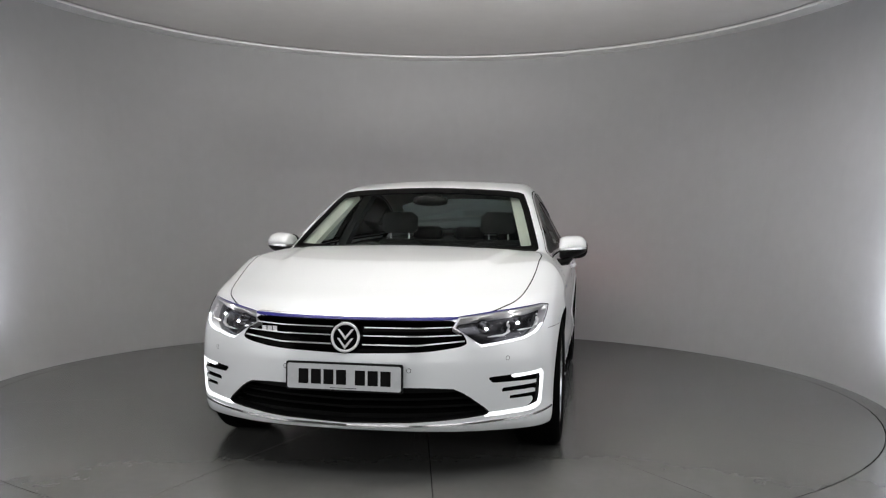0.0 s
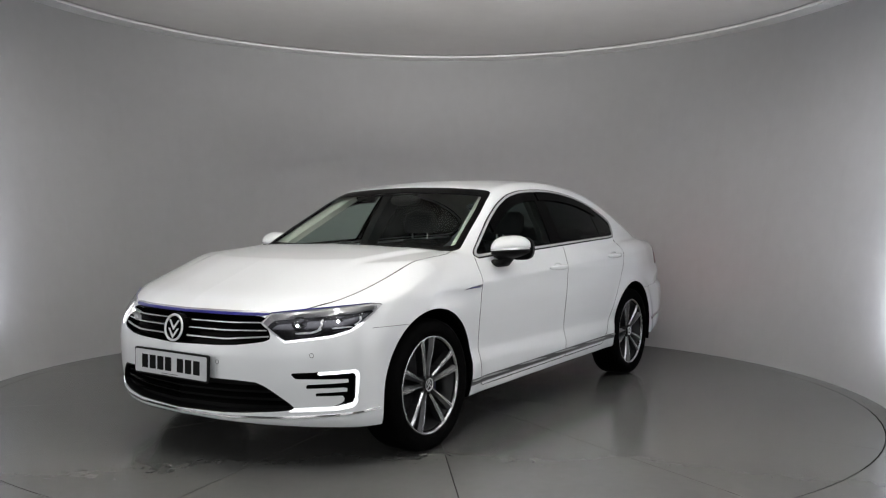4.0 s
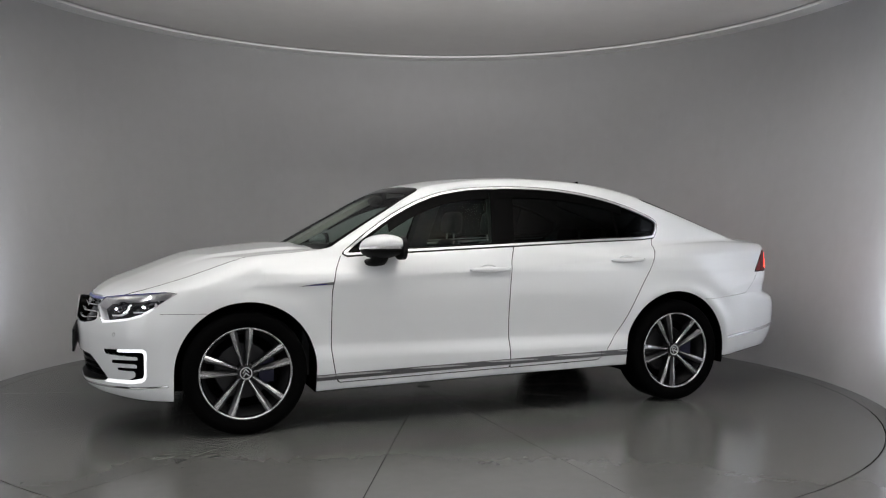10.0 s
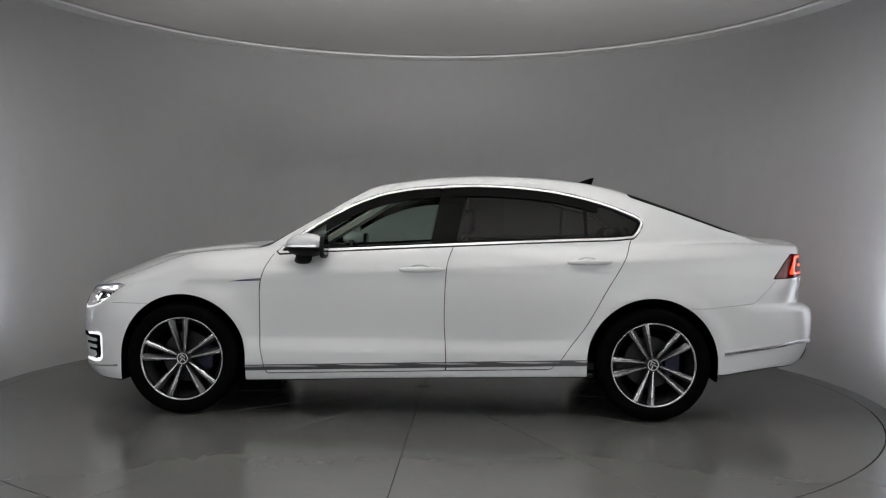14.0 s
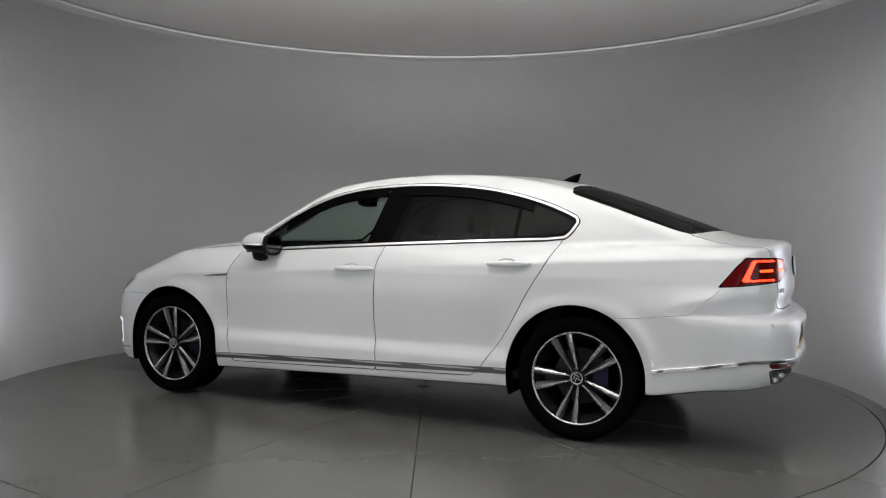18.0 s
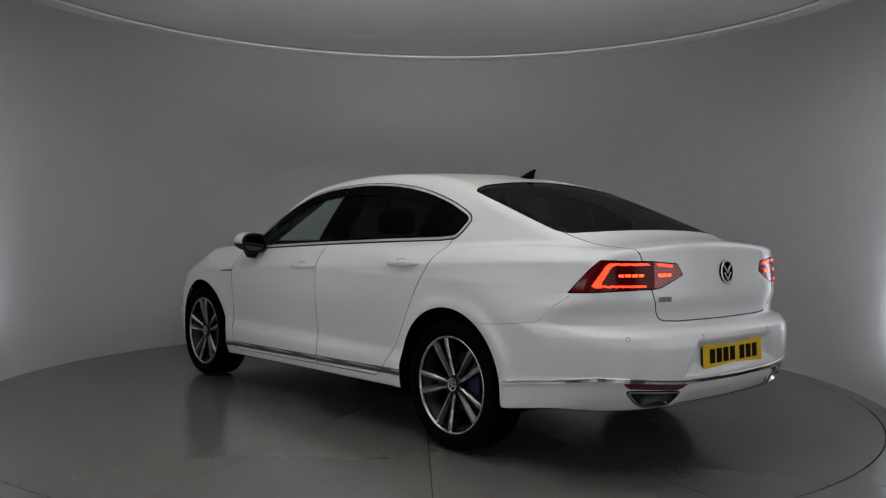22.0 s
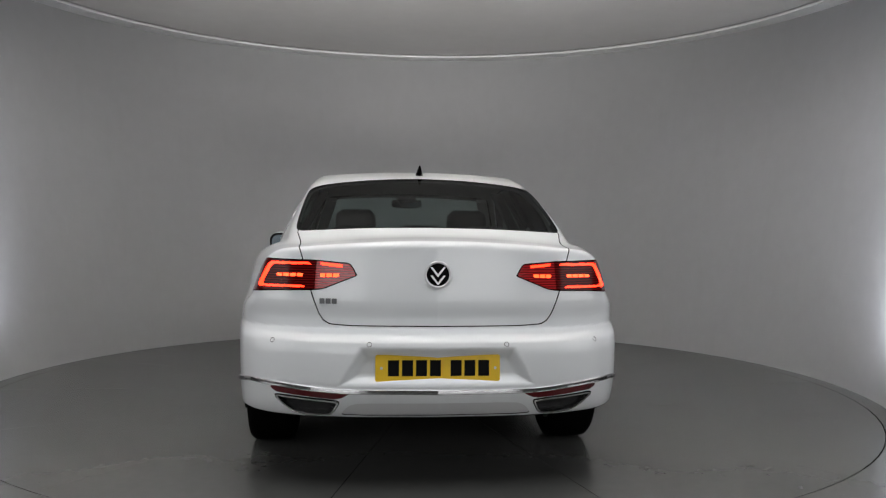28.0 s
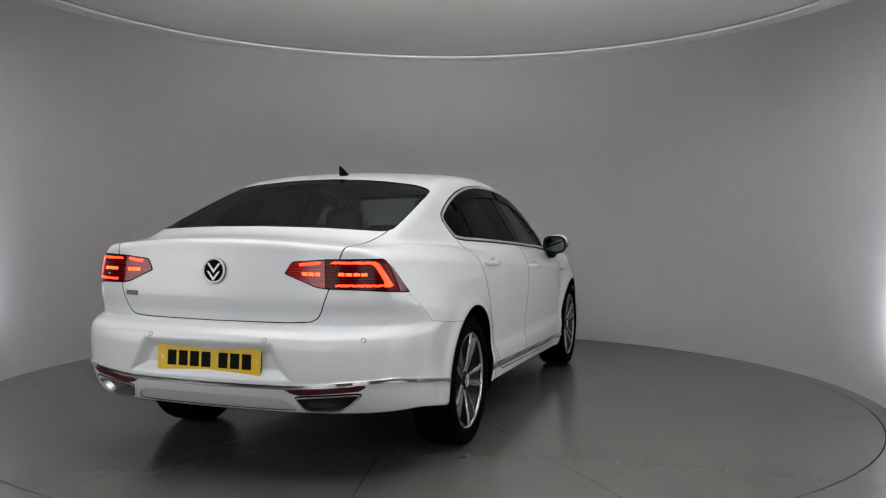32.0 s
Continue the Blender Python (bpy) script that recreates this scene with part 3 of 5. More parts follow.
seam_r = curve([(0.25, -0.72), (0.29, -0.77), (0.313, -0.803), (0.34, -0.837), (0.408, -0.887), (0.543, -0.988), (0.78, -1.121), (0.949, -1.221), (1.051, -1.268), (1.1, -1.29)])
strip_top = lambda x: 0.334 - 0.0289 * x

car = new("car")
tagged(car, "white four-door saloon car with lit lamps on the turntable", "car")
skin = Skin()


def flank(faces, field, test=lambda m, n: np.ones(len(m), bool)):
    """Splits off the faces that pass the test and lie where field < 0."""
    some, rest = skin.where(faces, test)
    got, left = skin.split(some, field)
    return got, np.concatenate([rest, left])


def islands(faces, least=4):
    """The faces sorted into lots that hang together."""
    root = {}

    def find(q):
        while root[q] != q:
            root[q] = root[root[q]]
            q = root[q]
        return q
    rows = [[q for q in row if q >= 0] for row in faces.tolist()]
    for row in rows:
        for q in row:
            root.setdefault(q, q)
        for q in row[1:]:
            root[find(q)] = find(row[0])
    lots = collections.defaultdict(list)
    for i, row in enumerate(rows):
        lots[find(row[0])].append(i)
    return [faces[lot] for lot in lots.values() if len(lot) >= least]


def both(name, faces, mat, parent, label="", lift=0.0, rim=0.012, apart=False):
    """One object for each side of the car, or one for each lot of faces."""
    obs = []
    for sign in (1, -1):
        half, _ = skin.where(faces, lambda m, n: m[:, 1] * sign > 0)
        for lot in islands(half) if apart else [half]:
            obs.append(skin.make(name, lot, mat, parent, label, lift, rim))
    return obs


def seam(faces, field, test, w=0.0024):
    """Cuts a shut line along field = 0; the joint is filled deeper with rubber. Returns both banks, joint."""
    some, rest = skin.where(faces, test)
    low, high = skin.split(some, grow(field, -w))
    joint, high = skin.split(high, grow(field, w))
    return low, high, joint, rest


rest = skin.all
under, rest = flank(rest, lambda v: v[:, 2] - floor_x(v[:, 0]) - 0.008, lambda m, n: m[:, 2] < 0.45)
for arch in (ARCH_F, ARCH_R):
    _, rest = flank(rest, arch, lambda m, n: (np.abs(m[:, 1]) > 0.56) & (m[:, 2] < 0.80))
    _, under = flank(under, arch, lambda m, n: np.abs(m[:, 1]) > 0.56)
skin.make("underbody", under, UNDER, car, "dark underbody", rim=0)

# windows
on_side = lambda m, n: (np.abs(n[:, 1]) > 0.25) & (m[:, 2] > 0.93) & (np.abs(m[:, 1]) > 0.45)
dlo, rest = flank(rest, DLO, on_side)
inner, bright = skin.split(dlo, grow(DLO, -0.0185))
bright, outer_seal = skin.split(bright, grow(DLO, -0.0065))
both("window_seal", outer_seal, SEAL, car, "thin black seal round the windows", 0.001, 0.004)
upper_bright, sill_bright = skin.split(bright, lambda v: (1.012 - 0.053 * (v[:, 0] + 0.2)) - v[:, 2])
both("window_trim", upper_bright, CHROME, car, "bright chrome window surround", 0.006, 0.010, True)
both("window_sill_trim", sill_bright, CHROME, car, "bright chrome waist trim", 0.003, 0.008, True)
lights, frame_black = skin.split(inner, grow(DLO, -0.033))
pillar, lights = skin.split(lights, lambda v: np.abs(v[:, 0] + 0.185 + 0.20 * (v[:, 2] - 1.2)) - 0.075)
sail, lights = skin.split(lights, lambda v: 0.70 - v[:, 0])
bar, lights = skin.split(lights, lambda v: np.abs(v[:, 0] + 1.005) - 0.011)
frame_black = np.concatenate([frame_black, pillar, sail, bar])
both("window_frame", frame_black, GLOSS_BLACK, car, "gloss black window frame and pillar", -0.003, 0.006)
sill_line = lambda v: 1.012 - 0.053 * (v[:, 0] + 0.2)
visor, _ = skin.split(inner, lambda v: np.maximum(-0.075 - DLO(v), sill_line(v) + 0.10 - v[:, 2]))
for x0, x1 in ((-0.125, 0.56), (-1.10, -0.19)):
    piece, _ = skin.split(visor, lambda v: np.maximum(x0 - 0.2 * (v[:, 2] - 1.35) - v[:, 0], v[:, 0] - x1))
    both("wind_deflector", piece, GLOSS_BLACK, car, "smoked black wind deflector over the window", 0.003, 0.008, True)
front_glass, rear_glass = skin.split(lights, lambda v: -0.15 - v[:, 0])
quarter_glass, rear_glass = skin.split(rear_glass, lambda v: v[:, 0] + 1.0)
both("front_window", front_glass, GREEN_GLASS, car, "pale green front door glass", -0.005, 0)
both("rear_window", rear_glass, PRIVACY, car, "dark tinted rear door glass", -0.005, 0)
both("quarter_window", quarter_glass, PRIVACY, car, "dark tinted quarter glass", -0.005, 0)
screen, rest = flank(rest, SCREEN, lambda m, n: (m[:, 0] > 0.1) & (m[:, 0] < 1.03) & (n[:, 0] > 0.12))
pane, border = skin.split(screen, grow(SCREEN, -0.036))
skin.make("windscreen_border", border, GLOSS_BLACK, car, "black windscreen border", -0.001, 0.006)
skin.make("windscreen", pane, SCREEN_GLASS, car, "pale green windscreen glass", -0.002, 0)
back, rest = flank(rest, BACKLIGHT, lambda m, n: (m[:, 0] < -0.9) & (m[:, 0] > -2.1) & (n[:, 0] < -0.1))
skin.make("rear_screen", back, REAR_GLASS, car, "dark tinted rear screen", -0.002, 0.006)

# lamps, grille and intakes at the nose
at_nose = lambda m, n: (m[:, 0] > 1.6) & (m[:, 2] < 0.86)
lamp, rest = flank(rest, HEADLAMP, at_nose)
headlamps = both("headlamp", lamp, CLEAR, car, "clear headlamp with projector lenses lit", 0.001, 0)
strip_l, bowl = skin.split(lamp, grow(LAMP_STRIP, -0.0005))
brow, _ = skin.split(lamp, lambda v: (0.727 + 0.077 * (nose_wrap(v)[0] - 0.55)) - v[:, 2])
for sign, head in ((1, headlamps[0]), (-1, headlamps[1])):
    half = lambda fs: skin.where(fs, lambda m, n: m[:, 1] * sign > 0)[0]
    skin.make("reflector", half(lamp), LAMP_CAVITY, head, "dark reflector bowl", -0.055, 0)
    skin.make("running_light", half(strip_l), DAY_LAMP, head, "lit white running light strip", -0.003, 0.01)
    for guide in (GUIDE_OUT, GUIDE_IN):
        skin.make("light_guide", half(skin.split(lamp, guide)[0]), SILVER, head, "bright L-shaped light guide", -0.02, 0.01)
    skin.make("brow", half(brow), BLUE, head, "thin blue line along the lamp", 0.003, 0.006)
    edge, _ = skin.split(half(lamp), lambda v: -0.007 - HEADLAMP(v))
    skin.make("bezel", edge, SATIN, head, "silver lamp bezel", -0.004, 0.05)
    for px, py, pz, r in ((2.02, 0.585, 0.672, 0.028), (1.885, 0.715, 0.690, 0.028)):
        v, f = lathe([(0.0, 0.030), (r * 0.6, 0.026), (r, 0.010), (r + 0.003, 0.008), (r + 0.008, 0.004), (r + 0.012, -0.03)], steps=32)
        o = mesh_ob("projector", v, f, LAMP_CAVITY, head, "chrome-ringed projector lens", smooth=True)
        o.matrix_local = pose(px, sign * py, pz, 0, 90, sign * 28)
        v, f = lathe([(0.0, 0.003), (0.0045, 0.003)], steps=16)
        o = mesh_ob("bulb", v, f, BEAM_LAMP, head, "bright lit bulb")
        o.matrix_local = pose(px, sign * py, pz, 0, 90, sign * 28) @ pose(0, 0, 0.031)
strip, rest = flank(rest, STRIP, at_nose)
blue_part, chrome_part = skin.split(strip, lambda v: v[:, 2] - 0.722 - 0.01 * np.abs(v[:, 1]))
skin.make("bonnet_trim", chrome_part, CHROME, car, "bright trim strip above the grille", 0.003, 0.006)
skin.make("accent_strip", blue_part, BLUE, car, "thin blue accent strip", 0.002, 0.006)
grille, rest = flank(rest, GRILLE, at_nose)
grille_ob = skin.make("grille", grille, GLOSS_BLACK, car, "black radiator grille with bright slats", -0.035, 0)
grille_rim, _ = skin.split(grille, lambda v: -0.006 - GRILLE(v))
skin.make("grille_edge", grille_rim, GLOSS_BLACK, grille_ob, "", 0.0, 0.04)
intake, rest = flank(rest, INTAKE, at_nose)
intake_ob = skin.make("lower_intake", intake, BLACK, car, "black lower air intake", -0.05, 0)
edge, _ = skin.split(intake, lambda v: -0.005 - INTAKE(v))
skin.make("intake_edge", edge, BLACK, intake_ob, "", 0.0, 0.055)
for z0 in (0.300, 0.335, 0.370):
    rib, _ = skin.split(intake, lambda v: np.abs(v[:, 2] - z0 - 0.02 * np.abs(v[:, 1])) - 0.006)
    skin.make("rib", rib, GLOSS_BLACK, intake_ob, "", -0.018, 0.03)
fog_light, rest = flank(rest, grow(FOG_LIGHT, -0.0006), at_nose)
both("corner_light", fog_light, DAY_LAMP, car, "lit white C-shaped corner light", 0.002, 0.012)
fog, rest = flank(rest, FOG_SLOT, at_nose)
both("corner_vent", fog, GLOSS_BLACK, car, "black slotted bumper corner vent", -0.014, 0)

# lamps and openings at the tail
at_tail = lambda m, n: (m[:, 0] < -1.9) & (m[:, 2] < 1.04)
tail, rest = flank(rest, TAILLAMP, at_tail)
housing = tail
tail, tail_edge = skin.split(tail, grow(TAILLAMP, -0.0045))
both("tail_lamp_border", tail_edge, GLOSS_BLACK, car, "black lamp border", 0.001, 0.012)
both("tail_lamp_housing", housing, UNDER, car, "dark lamp housing", -0.02, 0)
boot_lamp, wing_lamp = skin.split(tail, lambda v: tail_wrap(v)[0] - 0.548)
_, wing_lamp = skin.split(wing_lamp, lambda v: tail_wrap(v)[0] - 0.553)
c_lit, wing_dark = skin.split(wing_lamp, TAIL_C)
line_lit, wing_dark = skin.split(wing_dark, TAIL_LINE)
outer_red, wing_dark = skin.split(wing_dark, TAIL_OUTER)
b_line, boot_red = skin.split(boot_lamp, BOOT_LINE)
b_top, boot_red = skin.split(boot_red, BOOT_TOP)
for sign in (1, -1):
    half = lambda fs: skin.where(fs, lambda m, n: m[:, 1] * sign > 0)[0]
    tl = skin.make("tail_lamp", half(wing_dark), TAIL_DIM, car, "dark red tail lamp lit with a C-shaped line", 0.002, 0.012)
    skin.make("light_line", half(c_lit), TAIL_GLOW, tl, "glowing red C-shaped light", 0.0025, 0.002)
    for k in range(4):
        u0 = 0.612 + 0.041 * k
        bit = skin.split(half(line_lit), lambda v: np.abs(tail_wrap(v)[0] - u0 - 0.018) - 0.0165)[0]
        skin.make("light_bar", bit, TAIL_BAR, tl, "glowing orange-red light bar", 0.0025, 0.002)
    skin.make("outer_lens", half(outer_red), TAIL_OUTER_LENS, tl, "red outer lens", 0.002, 0.002)
    bl = skin.make("boot_lamp", half(boot_red), TAIL_RIBS, car, "red tail lamp on the boot lid", 0.002, 0.012)
    for k in range(3):
        u0 = 0.432 + 0.033 * k
        bit = skin.split(half(b_line), lambda v: np.abs(tail_wrap(v)[0] - u0 - 0.015) - 0.0135)[0]
        skin.make("light_bar", bit, TAIL_BAR, bl, "glowing orange-red light bar", 0.0025, 0.002)
    skin.make("light_line", half(b_top), TAIL_GLOW, bl, "glowing red light line", 0.0025, 0.002)
low_tail = lambda m, n: (m[:, 0] < -2.0) & (m[:, 2] < 0.5)
exhaust, rest = flank(rest, EXHAUST, low_tail)
exhaust, gap_ring = skin.split(exhaust, grow(EXHAUST, -0.004))
both("exhaust_gap", gap_ring, SEAL, car, "black gap round the exhaust", -0.006, 0)
pipe, ring = skin.split(exhaust, grow(EXHAUST, -0.0105))
both("exhaust_trim", ring, CHROME_LINE, car, "chrome exhaust surround", 0.006, 0.04)
both("exhaust_outlet", pipe, BLACK, car, "black exhaust outlet", -0.03, 0)
diffuser, rest = flank(rest, DIFFUSER, low_tail)
skin.make("diffuser", diffuser, SATIN_GREY, car, "grey lower bumper panel", -0.004, 0.0)
reflector, rest = flank(rest, LAMP_REAR, low_tail)
both("rear_reflector", reflector, REFLECTOR, car, "dark red bumper reflector", 0.001, 0.01)

# bright strips along the sills and round both bumpers
lower_side = lambda m, n: (np.abs(m[:, 1]) > 0.6) & (m[:, 0] < 1.05) & (m[:, 0] > -1.05) & (m[:, 2] < 0.5) & (np.abs(n[:, 1]) > 0.3)
sill_strip, rest = flank(rest, lambda v: np.abs(v[:, 2] - strip_top(v[:, 0]) + 0.017) - 0.017, lower_side)
# a lighter band in the strip's upper half stands in for its highlight
shine, _ = skin.split(sill_strip, lambda v: np.abs(v[:, 2] - strip_top(v[:, 0]) + 0.010) - 0.005)
for x0, x1 in ((0.905, 1.2), (-0.178, 0.905), (-0.815, -0.178), (-1.2, -0.815)):
    piece = lambda fs: skin.split(skin.split(fs, lambda v: x0 + 0.002 - v[:, 0])[0], lambda v: v[:, 0] - x1 + 0.002)[0]
    both("sill_strip", piece(sill_strip), STRIP_GREY, car, "satin silver sill strip", 0.002, 0.008)
    both("sill_highlight", piece(shine), SATIN, car, "lighter line painted as the highlight on the sill strip", 0.0065, 0.004, True)

# panels: bonnet, boot lid, doors, and the shell that is left, with the joints between them
joints = []
top_face = lambda m, n: (m[:, 0] > 0.85) & (m[:, 2] > 0.70) & (n[:, 2] > 0.2)
bonnet, shell, joint, others = seam(rest, BONNET, top_face)
joints.append(joint)
rest = np.concatenate([shell, others])
skin.make("bonnet", bonnet, PAINT, car, "glossy white bonnet")
boot_face = lambda m, n: (m[:, 0] < -1.8) & (m[:, 2] > 0.60)
boot, shell, joint, others = seam(rest, BOOT, boot_face)
joints.append(joint)
rest = np.concatenate([shell, others])
skin.make("boot_lid", boot, PAINT, car, "glossy white boot lid")
door_zone = lambda m, n: (np.abs(n[:, 1]) > 0.35) & (m[:, 2] > 0.22) & (m[:, 2] < 1.08) & (m[:, 0] < 1.0) & (m[:, 0] > -1.35) & (np.abs(m[:, 1]) > 0.5)
doors = []
for name, ahead, behind, label in (("front_door", seam_f, seam_b, "glossy white front door"), ("rear_door", seam_b, seam_r, "glossy white rear door")):
    ring = lambda v: np.maximum(np.maximum(v[:, 0] - ahead(v[:, 2]), behind(v[:, 2]) - v[:, 0]), strip_top(v[:, 0]) - 0.053 - v[:, 2])
    low, high, joint, others = seam(rest, ring, door_zone)
    belt = lambda m, n: m[:, 2] < 1.02 - 0.053 * (m[:, 0] + 0.2)
    low, keep = skin.where(low, belt)
    joint, keep_b = skin.where(joint, belt)
    joints.append(joint)
    rest = np.concatenate([high, others, keep, keep_b])
    doors.append((low, both(name, low, PAINT, car, label)))
bumper_zone = lambda m, n: (np.abs(n[:, 1]) > 0.2) & (m[:, 0] < -1.6) & (m[:, 2] > 0.5)
bumper, shell, joint, others = seam(rest, lambda v: v[:, 2] - (0.672 + 0.03 * np.clip((-1.7 - v[:, 0]) / 0.25, 0, 1) + 0.9 * np.maximum(-1.97 - v[:, 0], 0)), bumper_zone, 0.0009)
joint, spare = skin.where(joint, lambda m, n: m[:, 0] > -2.12)
joints.append(joint)
rest = np.concatenate([bumper, shell, others, spare])
nose_zone = lambda m, n: (np.abs(n[:, 1]) > 0.3) & (m[:, 0] > 1.6) & (m[:, 0] < 1.84) & (m[:, 2] > 0.5)
bumper, shell, joint, others = seam(rest, lambda v: v[:, 2] - 0.662, nose_zone, 0.0009)
joints.append(joint)
rest = np.concatenate([bumper, shell, others])
roof, rest = skin.where(rest, lambda m, n: (m[:, 2] > 1.12) & (m[:, 0] > -1.75))
front_bumper, rest = skin.where(rest, lambda m, n: (m[:, 0] > 1.62) & (m[:, 2] < 0.70))
rear_bumper, rest = skin.where(rest, lambda m, n: (m[:, 0] < -1.70) & (m[:, 2] < 0.70))
sill, rest = skin.where(rest, lambda m, n: (m[:, 2] < 0.34) & (np.abs(m[:, 0]) < 1.2))
wing, quarter = skin.where(rest, lambda m, n: m[:, 0] > 0)
skin.make("roof", roof, PAINT, car, "glossy white roof and pillars")
skin.make("front_bumper", front_bumper, PAINT, car, "glossy white front bumper")
skin.make("rear_bumper", rear_bumper, PAINT, car, "glossy white rear bumper")
both("sill", sill, PAINT, car, "glossy white sill")
both("front_wing", wing, PAINT, car, "glossy white front wing", rim=0.03)
both("rear_wing", quarter, PAINT, car, "glossy white rear wing", rim=0.03)
for name, joint in zip(("bonnet_joint", "boot_joint"), joints):
    for lot in islands(joint):
        skin.make(name, lot, SEAL, car, "black joint", -0.010, 0)
for name, joint in zip(("door_joint", "door_joint", "bumper_joint", "bumper_joint"), joints[2:]):
    both(name, joint, SEAL, car, "black joint", -0.010, 0, True)

# the lining of the cabin
for low, obs in doors:
    for sign, ob in ((1, obs[0]), (-1, obs[1])):
        half = skin.where(low, lambda m, n: m[:, 1] * sign > 0)[0]
        skin.make("door_card", half, CABIN, ob, "black inner door trim", -0.04, 0)
skin.make("headlining", skin.where(roof, lambda m, n: m[:, 2] > 1.02)[0], LINER, car, "pale headlining and pillar trim", -0.022, 0)


# ---- wheels ----
def wheel_thing(name, m):
    """A wheel in its own space: axle along y, outer side towards +y."""
    w = new(name)
    w.parent, w.matrix_local = car, m
    tagged(w, "two-tone alloy wheel with five twin spokes and a black tyre")
    prof = [(0.232, 0.085), (0.245, 0.096), (0.262, 0.110), (0.290, 0.117), (0.315, 0.112), (0.328, 0.098), (0.334, 0.075), (0.3345, 0.0), (0.334, -0.075),
            (0.325, -0.10), (0.29, -0.117), (0.24, -0.10), (0.232, -0.085)]
    turn = pose(0, 0, 0, -90)
    v, f = lathe(prof, steps=72)
    mesh_ob("tyre", v, f, TYRE, w, "black rubber tyre", smooth=True).matrix_local = turn
    v, f = lathe([(0.248, 0.094), (0.251, 0.100), (0.247, 0.104), (0.241, 0.103), (0.238, 0.094)], steps=72)
    mesh_ob("rim", v, f, ALLOY, w, "silver rim", smooth=True).matrix_local = turn
    v, f = lathe([(0.238, 0.094), (0.230, 0.07), (0.218, 0.05), (0.205, 0.02), (0.20, -0.09), (0.235, -0.095)], steps=72)
    mesh_ob("rim_barrel", v, f, DARK_ALLOY, w, "dark grey rim barrel", smooth=True).matrix_local = turn
    v, f = lathe([(0.0, -0.012), (0.150, -0.012), (0.155, -0.016), (0.155, -0.034), (0.0, -0.034)], steps=48)
    mesh_ob("brake_disc", v, f, DISC, w, "steel brake disc").matrix_local = turn
    v, f = lathe([(0.0, -0.04), (0.20, -0.04), (0.21, -0.09)], steps=48)
    mesh_ob("backplate", v, f, UNDER, w).matrix_local = turn
    for k in range(5):
        for lean in (-1, 1):
            mid = radians(90 + 72 * k)
            # stations along the spoke: radius, sideways offset, half width, face height
            rows = [(0.036, 0.0105, 0.0080, 0.074), (0.080, 0.0175, 0.0105, 0.080), (0.126, 0.0255, 0.0120, 0.087), (0.134, 0.0270, 0.0150, 0.088), (0.19, 0.0360, 0.0170, 0.096),
                    (0.243, 0.0440, 0.0205, 0.098)]
            face_v, face_f, slope_v, slope_f, back_v, back_f = [], [], [], [], [], []
            for r, off, hw, y in rows:
                a = mid + lean * math.asin(off / r)
                c, s = math.cos(a), math.sin(a)
                for d, dy in ((-0.15 * hw, 0.003), (0.45 * hw, 0.003), (hw, -0.004)):
                    d *= lean
                    face_v.append((r * c - d * s, y + dy, r * s + d * c))
                for d, dy in ((-hw, -0.014), (-0.15 * hw, 0.0028)):
                    d *= lean
                    slope_v.append((r * c - d * s, y + dy, r * s + d * c))
                for d, dy in ((-hw, -0.0142), (-hw * 1.12, -0.045), (hw * 1.12, -0.045), (hw, -0.0042)):
                    d *= lean
                    back_v.append((r * c - d * s, y + dy, r * s + d * c))
            for i in range(len(rows) - 1):
                for j in range(2):
                    p = i * 3 + j
                    face_f.append((p, p + 1, p + 4, p + 3))
                slope_f.append((i * 2, i * 2 + 1, i * 2 + 3, i * 2 + 2))
                for j in range(3):
                    p = i * 4 + j
                    back_f.append((p, p + 1, p + 5, p + 4))
            mesh_ob("spoke", face_v, face_f, ALLOY, w, "diamond-cut spoke face")
            mesh_ob("spoke_facet", slope_v, slope_f, GREY_ALLOY, w, "grey slanting spoke facet")
            mesh_ob("spoke_side", back_v, back_f, DARK_ALLOY, w, "dark grey spoke flank")
    v, f = lathe([(0.0, 0.076), (0.046, 0.076), (0.052, 0.068), (0.056, 0.03)], steps=40)
    mesh_ob("hub", v, f, DARK_ALLOY, w, "dark hub", smooth=False).matrix_local = turn
    v, f = lathe([(0.0, 0.086), (0.030, 0.086), (0.0305, 0.089), (0.036, 0.089), (0.038, 0.084), (0.039, 0.07)], steps=40)
    cap = mesh_ob("centre_cap", v, f, BLACK, w, "black centre cap with a chrome ring", smooth=False)
    cap.matrix_local = turn
    emblem("cap_emblem", w, Matrix.Translation((0, 0.0870, 0)) @ pose(0, 0, 0, -90), 0.034)
    for k in range(5):
        a = radians(54 + 72 * k + 72)
        bm = bmesh.new()
        bmesh.ops.create_cone(bm, cap_ends=True, segments=6, radius1=0.009, radius2=0.008, depth=0.03)
        part("wheel_bolt", bm, DARK_ALLOY, w).matrix_local = Matrix.Translation((0.044 * math.cos(a), 0.074, 0.044 * math.sin(a))) @ turn
    return w


def emblem(name, parent, m, r):
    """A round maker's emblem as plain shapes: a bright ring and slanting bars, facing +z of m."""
    v, f = lathe([(r * 0.82, 0.0), (r * 0.84, r * 0.06), (r * 0.98, r * 0.06), (r, 0.0)], steps=48)
    ring = mesh_ob(name, v, f, SILVER, parent, "round bright chrome emblem", smooth=True)
    ring.matrix_local = m
    for level in (0.08, -0.52):
        p = [(-0.56, level + 0.46), (-0.40, level + 0.46), (0.0, level - 0.04), (0.40, level + 0.46), (0.56, level + 0.46), (0.0, level - 0.26)]
        bar = slab("emblem_chevron", [(x * r, y * r, r * 0.05) for x, y in p], (0, 0, -r * 0.05), SILVER, ring if parent is car else parent)
        if parent is not car:
            bar.matrix_local = m
    return ring


